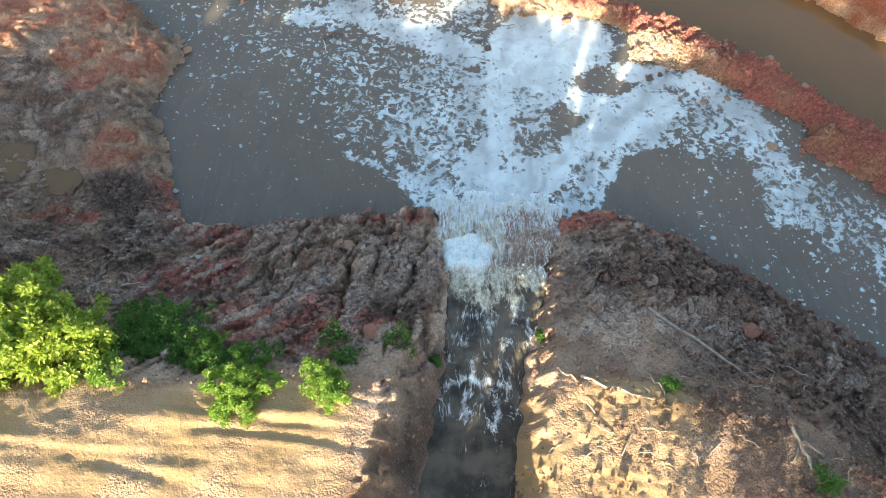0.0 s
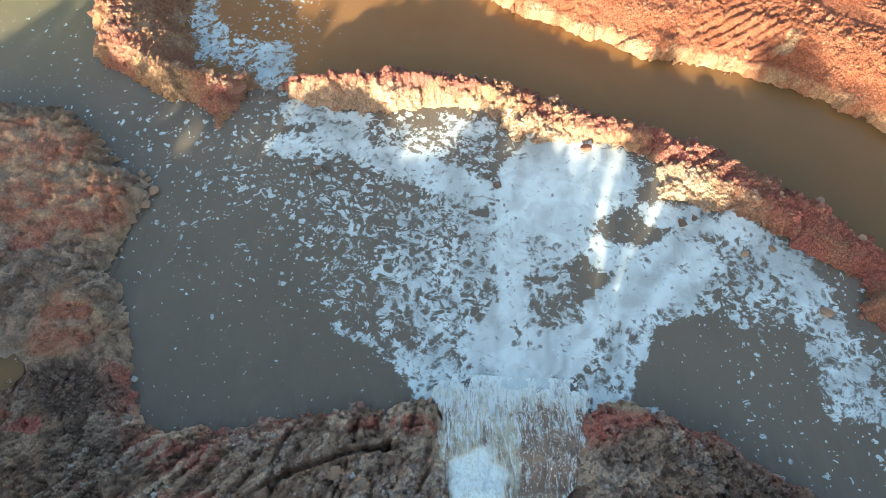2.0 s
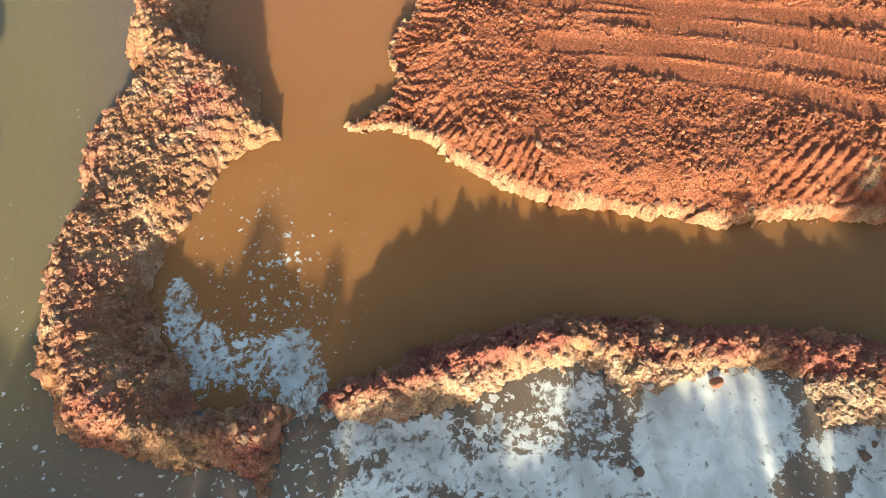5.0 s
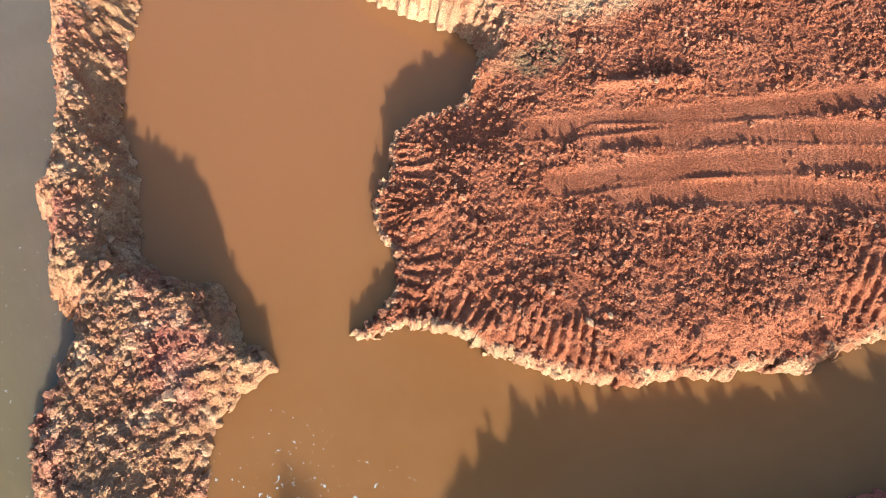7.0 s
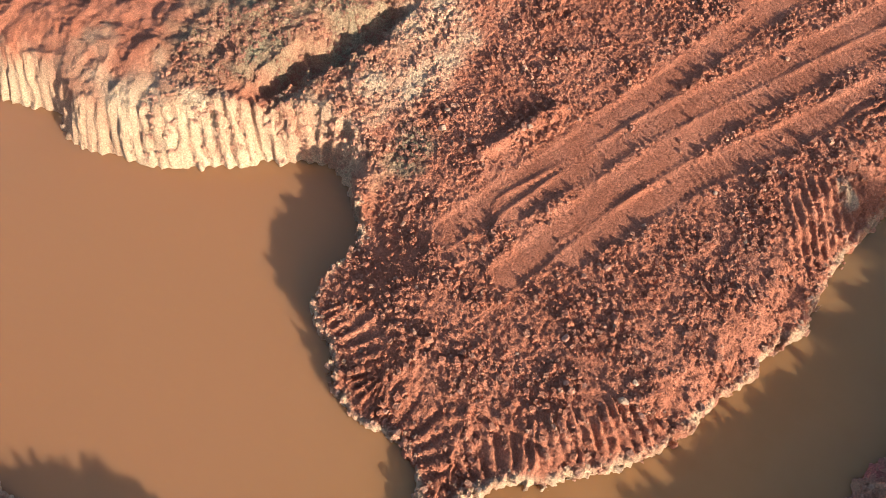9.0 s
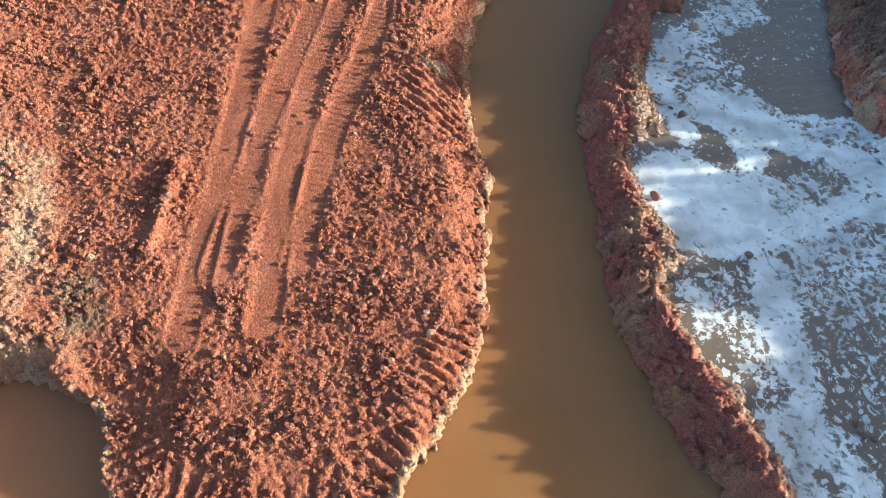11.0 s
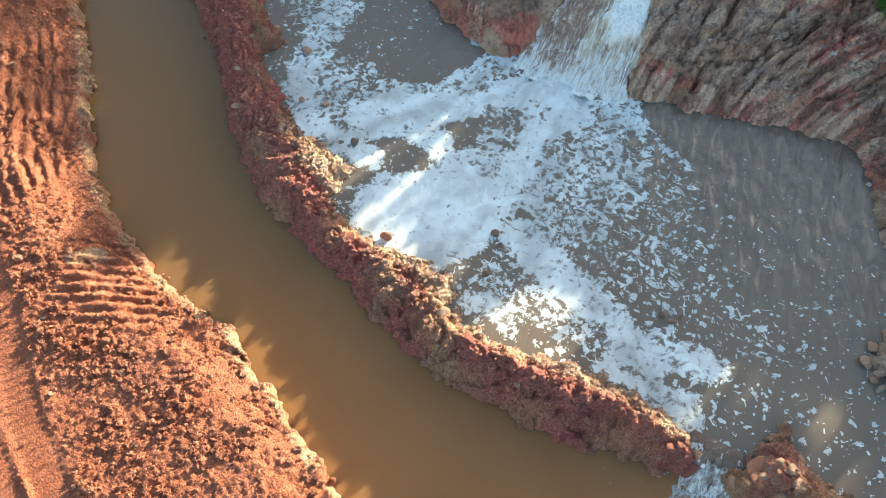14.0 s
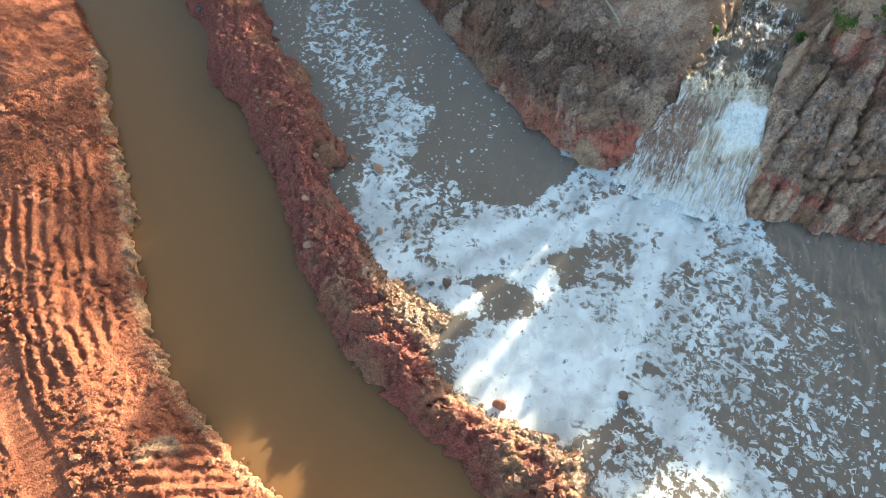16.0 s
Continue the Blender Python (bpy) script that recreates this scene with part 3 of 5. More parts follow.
bd = bd + 0.10 * runnel
berm = -1.0 + (crest + 1.0 + 0.13 * LUMP + 0.08 * FINE + 0.04 * (own3 - 0.5) + 0.05 * tilt2 + 0.07 * CRUMB + 0.06 * GRIT + 0.07 * runnel) * step(-0.75, 0.62, bd)
berm = np.where(XX < -4.9, -1.0, berm)

# horseshoe berm round the ochre pool
wd = FIELD["west_berm"][0] + 0.8 * ROUGH + 0.12 * NEAR * fbm(XX, YY, 2.6, 3, 88) + 0.10 * (CRUMB - 0.3)
crest = np.interp(YY, [15, 16, 17, 20, 23, 24.5, 26, 28, 31, 36, 42], [0.12, 0.36, 0.44, 0.50, 0.35, 0.26, 0.45, 0.65, 0.85, 1.15, 1.3])
fold = gnoise(XX * 1.2, YY * 0.7, 91)
outer = np.interp(YY, [15, 17, 18, 20, 22.5, 24.2, 26, 27, 29.3, 31.3, 34.5, 38], [-7, -9.5, -10.2, -10.5, -10, -9.7, -8.7, -8.1, -8.1, -7.6, -6.7, -5.8])
inner = np.interp(YY, [15, 17, 18.3, 20, 21.6, 23.5, 24.3, 26.4, 28.2, 30.8, 34.6, 38], [-5.6, -7.2, -7.55, -8.2, -7.7, -6.3, -5, -5.3, -6.5, -6, -5.2, -3.8])
lean = step(0.3, 0.85, (XX - outer) / (inner - outer)) * np.interp(YY, [15, 16.5, 17.5, 22, 24, 25, 27, 28, 40], [0, 0, 0.4, 0.32, 0.15, 0, 0, 0.5, 0.6])
crest = crest - lean
wberm = -1.0 + (crest + 1.0 + 0.09 * LUMP + 0.04 * FINE + 0.03 * (own3 - 0.5) + 0.04 * tilt2 + 0.07 * fold + 0.055 * CRUMB + 0.055 * GRIT) * step(-0.75, 0.75, wd)

# bulldozed ground
isd, along = FIELD["island"]
isd = isd + 0.7 * ROUGH + 0.07 * NEAR * fbm(XX, YY, 3.2, 3, 99)
level = 0.02 + 0.034 * np.clip(XX + 1, 0, 24) + 0.022 * np.clip(YY - 19, 0, 10) + 0.16 * np.clip(YY - 28.6, 0, 6) * step(0.5, 4, XX) + 0.06 * fbm(XX, YY, 0.35, 2, 101)
level = np.clip(level, -0.05, 2.2)
TRACKS = [[(3.3, 26.6), (4.0, 26.3), (8.4, 24.5), (13.7, 22.4), (20, 19.8)], [(4.6, 25.6), (5.4, 25.2), (8.4, 23.7), (11.9, 21.6), (17, 18.6)],
          [(3.0, 24.9), (3.3, 24.8), (6.1, 23.75), (9.3, 22.35), (12.7, 20.3), (17, 17.6)], [(4.2, 23.9), (4.8, 23.6), (7.3, 22.3), (10, 20.5), (13, 18.7)]]
dozed, wheel = np.zeros(XX.shape), np.zeros(XX.shape)
window = (slice(np.searchsorted(GY1, 14), np.searchsorted(GY1, 30)), slice(np.searchsorted(GX1, 1), np.searchsorted(GX1, 22)))
wx, wy = XX[window], YY[window]
press = np.zeros(wx.shape)
on = np.zeros(wx.shape)
for points in TRACKS:
    c, a = line_field(points, wx, wy)
    c = c + 0.05 * gnoise(wx * 1.1, wy * 1.1, 111)
    belt = 1 - step(0.27, 0.33, c)
    press = press - 0.02 * belt + 0.035 * np.exp(-((c - 0.39) / 0.06) ** 2) * np.clip(0.35 + 1.6 * gnoise(wx * 0.8, wy * 0.8, 113), 0, 1)
    press = press + 0.032 * belt * np.clip(np.cos(a * 2 * np.pi / 0.19), 0, 1) ** 2
    on = np.maximum(on, 1 - step(0.33, 0.5, c))
dozed[window], wheel[window] = press, on
level = level - (0.42 + 0.08 * (1 - step(-1, 0.5, XX))) * (1 - step(0.1, 2.2, isd)) * (1 - step(3.0, 4.6, XX)) * (1 - 0.3 * step(25.6, 27.0, YY) * step(0.2, 1.2, XX)) * np.where(XX < 0, step(22.0, 24.0, YY), step(22.4, 25.6, YY)) * (1 - step(28.4, 29.4, YY))
ring = step(0.12, 0.3, isd) * (1 - step(0.9, 1.4, isd))
ring = ring * np.clip(0.8 + 1.4 * LUMP, 0.1, 1.2)
tip = ring * (1 - step(1.4, 2.2, XX)) * (1 - step(28.2, 28.7, YY)) * np.clip(0.75 + 1.2 * gnoise(along * 0.35, isd * 0.3, 121), 0, 1)
rake = (1 - step(0.8, 1.35, np.hypot((XX - 8.0) / 1.3, YY - 18.9) + 0.3 * LUMP)) * step(0.15, 0.3, isd)
comb = np.clip(0.9 + 1.0 * gnoise(XX * 0.9, YY * 0.9, 125), 0, 1) * step(0.3, 0.5, isd) * (1 - step(2.2, 2.8, isd)) * step(11.2, 11.8, XX) * (1 - step(15.2, 16, XX))
teeth_zone = np.maximum(np.maximum(tip, rake), comb)
jitter = 1.1 * gnoise(XX * 0.9, YY * 0.9, 123)
teeth = tip * 0.085 * np.cos(along * 2 * np.pi / 0.25 + jitter) + rake * 0.045 * np.cos((-0.47 * XX + 0.88 * YY) * 2 * np.pi / 0.26 + jitter) + comb * 0.055 * np.cos(isd * 2 * np.pi / 0.29 + jitter)
drag = gnoise((0.39 * XX + 0.92 * YY) * 4.2 + 0.5 * gnoise(XX * 0.6, YY * 0.6, 127), (0.92 * XX - 0.39 * YY) * 0.35, 129)
clump = np.clip(1.25 * fbm(XX, YY, 0.85, 3, 131) + 0.16, 0, 1) * (1 - wheel) * (1 - 0.45 * teeth_zone)
low_edge = np.minimum(level, -0.16 + 0.42 * np.clip(isd, 0, None) + 0.08 * LUMP)
level = level + (low_edge - level) * (1 - step(24.5, 26, YY))
level = level + dozed + teeth + clump * (1 - 0.6 * teeth_zone) * (0.09 * LUMP + 0.05 * FINE + 0.05 * CRUMB) + (1 - wheel) * (0.012 * FINE + 0.02 * drag * (1 - teeth_zone) + (0.014 + 0.04 * clump) * CRUMB + 0.045 * GRIT)
ridge, _ = line_field([(5.5, 27.0), (7.9, 25.85)], XX, YY)
level = level + 0.16 * np.exp(-(ridge / 0.16) ** 2)
wx, wy = XX + 0.5 * fbm(XX, YY, 0.8, 3, 141), YY + 0.5 * fbm(XX, YY, 0.8, 3, 145)
c, _ = line_field([(4.5, 32.6), (5.4, 32.3), (6.7, 31.9), (8.5, 31.4)], wx, wy)
level = level - 0.55 * (1 - step(0.1, 0.75, c + 0.25 * LUMP)) + 0.16 * fbm(XX, YY, 1.3, 3, 147) * step(29.5, 31, YY)
cliff = step(28.8, 29.8, YY)
cliff_run = np.clip((isd + 0.25 + 0.14 * LUMP + 0.05 * np.cos(along * 2 * np.pi / 0.34 + 2 * jitter)) / 0.95, 0, 1)
island = -1.2 + (level + 1.2) * (step(-0.24, 0.03, isd + 0.14 * FINE + 0.12 * LUMP) * (1 - cliff) + cliff * cliff_run ** 0.7)
island = island + cliff * (cliff_run > 0) * (cliff_run < 1) * (0.04 * (own3 - 0.5) + 0.05 * FINE)

# far bank in the west
fd = FIELD["west_bank"][0] + ROUGH
wbank = -1.0 + (1.7 + 0.35 * LUMP + 0.15 * FINE) * step(-0.7, 1.6, fd)

LAYERS = np.stack([south, berm, wberm, island, wbank])
HEIGHT = np.max(LAYERS, 0)
OWNER = np.argmax(np.stack([sd, bd, wd, isd, fd]), 0)


def ground_at(x, y):
    """The ground's height at plan points, bilinear."""
    x, y = np.atleast_1d(np.asarray(x, float)), np.atleast_1d(np.asarray(y, float))
    i = np.clip(np.searchsorted(GX1, x) - 1, 0, len(GX1) - 2)
    j = np.clip(np.searchsorted(GY1, y) - 1, 0, len(GY1) - 2)
    u, v = (x - GX1[i]) / (GX1[i + 1] - GX1[i]), (y - GY1[j]) / (GY1[j + 1] - GY1[j])
    return (HEIGHT[j, i] * (1 - u) + HEIGHT[j, i + 1] * u) * (1 - v) + (HEIGHT[j + 1, i] * (1 - u) + HEIGHT[j + 1, i + 1] * u) * v


def sample(grid, x, y):
    i = np.clip(np.searchsorted(GX1, x) - 1, 0, len(GX1) - 1)
    j = np.clip(np.searchsorted(GY1, y) - 1, 0, len(GY1) - 1)
    return grid[j, i]


# ---- colour masks of the earth ----
def blobs(spots, soft=0.3, seed=0, wild=0.8):
    out = np.zeros(XX.shape)
    warp_x, warp_y = XX + wild * fbm(XX, YY, 0.9, 3, seed), YY + wild * fbm(XX, YY, 0.9, 3, seed + 7)
    for x, y, rx, ry in spots:
        out = np.maximum(out, 1 - step(1 - soft, 1 + soft, np.hypot((warp_x - x) / rx, (warp_y - y) / ry)))
    return out


patchy = fbm(XX, YY, 0.7, 4, 201)
speckle = fbm(XX, YY, 1.6, 4, 251)
shore_red = 0.85 * (1 - step(0.2, 0.75, sd + 0.3 * speckle)) * step(-0.4, 0.05, patchy)
red = np.where(OWNER == 0, np.clip(0.95 * shore_red * (up > -1) + blobs([(-5.2, 5.6, 1.05, 0.5), (-4.6, 5.9, 0.6, 0.35), (-5.2, 6.9, 0.9, 0.25), (-3.1, 4.6, 1.3, 0.6), (-2.4, 4.4, 1.0, 0.7), (-1.2, 4.5, 0.75, 0.4), (-1.0, 7.75, 1.0, 0.2), (3.0, 7.95, 0.9, 0.3), (6.05, 4.8, 0.35, 0.15)], 0.35, 211, 0.45) * (0.95 + 0.5 * patchy)
                                          + blobs([(-10.6, 14.2, 1.7, 0.8), (-9.0, 12.4, 1.5, 0.8), (-8.1, 9.5, 0.7, 0.6), (-9.7, 11.6, 0.7, 0.2), (-9.1, 7.5, 0.6, 0.25), (-8.2, 7.2, 0.4, 0.2), (-12.4, 13.6, 1.2, 1.0)], 0.14, 213, 0.5) * (1.0 + 0.3 * speckle), 0, 1), 0)
# red clay patches; the narrow berm's channel side and east end get shade as red
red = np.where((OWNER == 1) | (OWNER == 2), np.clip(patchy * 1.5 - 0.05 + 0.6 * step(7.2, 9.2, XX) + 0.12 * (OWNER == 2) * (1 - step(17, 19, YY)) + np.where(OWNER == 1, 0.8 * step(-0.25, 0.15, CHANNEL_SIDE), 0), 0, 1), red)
dark = np.where(OWNER == 0, np.clip(blobs([(-7.6, 8.1, 0.8, 0.6), (-7.0, 7.1, 0.8, 0.4), (-9.6, 6.4, 2.4, 0.8), (-10.3, 10.6, 1.3, 1.2), (5, 6.4, 3.2, 0.8), (8, 4.5, 3.0, 1.6), (-6.2, 6.3, 0.7, 0.7), (6, 3.0, 2.5, 1.8)], 0.5, 221) * (0.5 + 1.1 * patchy + 0.15), 0, 0.8), 0)
dark = np.where(OWNER == 3, np.clip(0.85 * blobs([(4.8, 28.6, 1.2, 0.5), (7.2, 32.2, 3.0, 1.5), (6.0, 34.0, 2.5, 1.8)], 0.5, 223) * (0.8 + patchy), 0, 1), dark)
pale = np.where(OWNER == 0, np.clip(blobs([(-9.6, 14.5, 1.3, 0.5), (-7.4, 12.9, 0.3, 0.7), (-10.7, 12.8, 0.7, 0.25), (-8.1, 11.0, 0.6, 0.35), (-7.1, 10.3, 0.25, 0.8), (3.2, 5.1, 1.3, 0.7), (-8.5, 12.9, 0.8, 0.3), (-4.4, 3.15, 1.0, 0.25), (-1.3, 3.2, 0.7, 0.3), (-2.6, 2.95, 0.7, 0.15), (4.0, 6.9, 0.6, 0.25), (-0.7, 5.9, 0.7, 0.9), (-2.9, 5.7, 0.7, 0.5), (3.3, 6.8, 0.8, 0.4)], 0.5, 231) * (0.35 + 0.9 * patchy) + 0.55 * mid_slope * step(0.62, 0.8, own2) * step(0.0, 0.3, patchy + 0.15), 0, 0.8), 0)
band = gnoise(fan * 3.4, YY * 0.5, 261) + 0.6 * gnoise(fan * 8.0, YY * 1.1, 262) + 0.5 * speckle
pale = np.where(OWNER == 0, np.maximum(pale, 0.95 * mid_slope * west_face * step(0.06, 0.30, band)), pale)
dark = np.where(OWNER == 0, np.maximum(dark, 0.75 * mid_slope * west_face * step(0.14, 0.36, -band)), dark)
pale = np.where(OWNER == 3, np.clip(blobs([(9.1, 18.5, 0.4, 0.2), (4.2, 30.6, 0.8, 1.3), (6.0, 30.2, 1.6, 0.8), (2.6, 34.5, 0.8, 3.5), (8.4, 30.0, 2.2, 1.2)], 0.5, 233) * (0.55 + patchy) + 0.85 * (1 - step(0.02, 0.16, isd)) * (XX < 18) * np.clip(0.8 + 1.3 * fbm(XX, YY, 1.8, 3, 97), 0, 1), 0, 0.85), pale)
pale = np.where(OWNER == 3, np.maximum(pale, 0.8 * cliff * (1 - step(0.4, 1.1, isd + 0.5 * speckle)) * (0.8 + 0.5 * patchy)), pale)
# random pale patches, plus sunlight painted pale along the narrow berm's pool side
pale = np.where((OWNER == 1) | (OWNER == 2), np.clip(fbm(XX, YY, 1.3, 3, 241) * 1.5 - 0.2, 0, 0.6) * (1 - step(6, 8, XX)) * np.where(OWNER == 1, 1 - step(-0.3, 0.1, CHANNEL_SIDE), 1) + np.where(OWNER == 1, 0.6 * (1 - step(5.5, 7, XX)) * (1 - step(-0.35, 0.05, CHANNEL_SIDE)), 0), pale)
sand = np.where(OWNER == 0, np.clip(step(4.7, 5.1, up) * np.where(XX < 1, 1 - step(-1.7, -0.9, XX + 0.4 * patchy), 1) * np.where(XX < 1, 0.75 + 0.6 * patchy, 0.72 + 0.8 * patchy) * (1 - 0.85 * step(3.9, 4.7, XX + 0.4 * patchy)), 0, 1), 0)
orange = blobs([(-10.6, 14.2, 2.0, 1.0), (-8.9, 12.4, 1.7, 0.9), (-8.1, 9.5, 0.8, 0.7), (-12.4, 13.6, 1.5, 1.2), (-9.2, 7.5, 0.7, 0.3)], 0.25, 213, 0.5)
sand = np.where(OWNER == 0, np.maximum(sand, 0.52 * orange * (0.85 + 0.6 * speckle)), sand)
pale = np.where(OWNER == 0, np.maximum(pale, spit * np.clip(0.16 + 1.4 * speckle + 0.6 * step(0.32, 0.45, fbm(XX + YY, XX - YY, 1.4, 3, 253)), 0, 0.75)), pale)
dark = np.where(OWNER == 0, np.maximum(dark, 0.9 * blobs([(-7.55, 8.2, 0.75, 0.6), (-6.9, 7.3, 0.7, 0.3)], 0.2, 227, 0.4)), dark)
dark = np.where(OWNER == 0, np.maximum(dark * (1 - 0.5 * spit * step(9.5, 11.5, YY)), 0.8 * spit * step(-0.05, 0.25, 0.25 + speckle - 1.2 * orange) * (1 - 0.4 * step(12, 14, YY))), dark)
# darker band, broken by noise, up the west wall of the stream cut
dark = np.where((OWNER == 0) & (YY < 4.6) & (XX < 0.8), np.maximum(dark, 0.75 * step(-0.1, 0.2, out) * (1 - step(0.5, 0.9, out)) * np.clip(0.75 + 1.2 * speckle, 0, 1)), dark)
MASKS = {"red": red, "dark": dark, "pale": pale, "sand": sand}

# ---- the ground in its pieces, which meet under water ----
nx, ny = len(GX1), len(GY1)
index = np.arange(nx * ny).reshape(ny, nx)
deep = HEIGHT < np.where(CHANNEL_SIDE > -0.6, CHANNEL_Z, POOL_Z) - 0.3
deep = deep[:-1, :-1] & deep[1:, :-1] & deep[:-1, 1:] & deep[1:, 1:]
rows4, cols4 = (ny - 1) // 4, (nx - 1) // 4
block = deep[:rows4 * 4, :cols4 * 4].reshape(rows4, 4, cols4, 4).all((1, 3))
flooded = np.zeros(deep.shape, bool)
flooded[:rows4 * 4, :cols4 * 4] = np.repeat(np.repeat(block, 4, 0), 4, 1)
dry_quads = np.stack([index[:-1, :-1], index[:-1, 1:], index[1:, 1:], index[1:, :-1]], -1)[~flooded]
i4 = index[::4, ::4]
bed_quads = np.stack([i4[:rows4, :cols4], i4[:rows4, 1:cols4 + 1], i4[1:rows4 + 1, 1:cols4 + 1], i4[1:rows4 + 1, :cols4]], -1)[block]
quads = np.concatenate([dry_quads, bed_quads])
owner_quad = np.concatenate([OWNER[:-1, :-1][~flooded], OWNER[::4, ::4][:rows4, :cols4][block]])
points3 = np.stack([XX.ravel(), YY.ravel(), HEIGHT.ravel()], 1)
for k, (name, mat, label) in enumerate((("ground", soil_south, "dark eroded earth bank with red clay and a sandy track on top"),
                                        ("earth_berm", soil_berm, "narrow earth berm between pool and channel, sunlit side tan, shaded side red"),
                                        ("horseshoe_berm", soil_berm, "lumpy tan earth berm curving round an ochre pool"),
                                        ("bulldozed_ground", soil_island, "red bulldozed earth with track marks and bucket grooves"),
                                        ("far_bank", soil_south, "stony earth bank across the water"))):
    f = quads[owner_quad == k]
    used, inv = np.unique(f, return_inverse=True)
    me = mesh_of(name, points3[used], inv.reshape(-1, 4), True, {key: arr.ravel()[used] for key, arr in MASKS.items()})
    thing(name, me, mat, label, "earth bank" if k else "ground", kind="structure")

# ---- water ----
def capsule(x, y, a, b, ra, rb, strength, soft=0.6):
    ex, ey = b[0] - a[0], b[1] - a[1]
    t = np.clip(((x - a[0]) * ex + (y - a[1]) * ey) / (ex * ex + ey * ey + 1e-9), 0, 1)
    r = ra + (rb - ra) * t
    d = np.hypot(x - a[0] - t * ex, y - a[1] - t * ey) / r
    return strength * (1 - step(1 - soft, 1 + soft * 0.6, d))


def streaks(x, y):
    """Thicker and thinner foam, drawn out away from the fall."""
    wx, wy = x + 0.5 * fbm(x, y, 0.7, 2, 351), y + 0.5 * fbm(x, y, 0.7, 2, 353)
    turn, reach = np.arctan2(wx - 1.3, wy - 6.8), np.hypot(wx - 1.3, wy - 6.8)
    v = 0.6 + 2.0 * fbm(turn * 4.5, reach * 0.2, 2.0, 3, 355) + 0.7 * fbm(x, y, 1.1, 3, 357)
    v = v + 0.5 * np.exp(-((x - 2.7) / 1.0) ** 2 - ((y - 13.7) / 0.9) ** 2) + 0.4 * np.exp(-((y - 8.6) / 0.9) ** 2)
    return np.clip(v, 0, 1)


def sheet(name, z, inside, foam_of, fleck_of, north_of, chop_of, mat, label, box, cell=0.12):
    xs = np.concatenate([np.arange(box[0], -12, 0.6), np.arange(max(box[0], -12), 15, cell), np.arange(15, box[2], 0.6)])
    ys = np.concatenate([np.arange(box[1], 3, 0.6), np.arange(3, 24, cell), np.arange(24, box[3], 0.6)])
    x, y = np.meshgrid(xs, ys)
    d, _ = shore_field(np.array(CREST), x[::2, ::2], y[::2, ::2])
    side = np.repeat(np.repeat(d, 2, 0), 2, 1)[:x.shape[0], :x.shape[1]] * (1 if inside else -1)
    idx = np.arange(x.size).reshape(x.shape)
    q = np.stack([idx[:-1, :-1], idx[:-1, 1:], idx[1:, 1:], idx[1:, :-1]], -1).reshape(-1, 4)[side[:-1, :-1].ravel() > -0.05]
    used, inv = np.unique(q, return_inverse=True)
    p = np.stack([x.ravel(), y.ravel(), np.full(x.size, z)], 1)[used]
    px, py = p[:, 0], p[:, 1]
    wave = chop_of(px, py)
    p[:, 2] += 0.05 * wave * gnoise(px * 2.2, py * 2.2, 301) * np.clip(foam_of(px, py), 0.05, 1)
    me = mesh_of(name, p, inv.reshape(-1, 4), True, {"foam": foam_of(px, py), "chop": wave, "fleck": fleck_of(px, py), "streak": streaks(px, py), "dull_brown": (0 if not inside else 1) * step(1, 9, px), "north": north_of(px, py)})
    return thing(name, me, mat, label, "water", kind="structure")


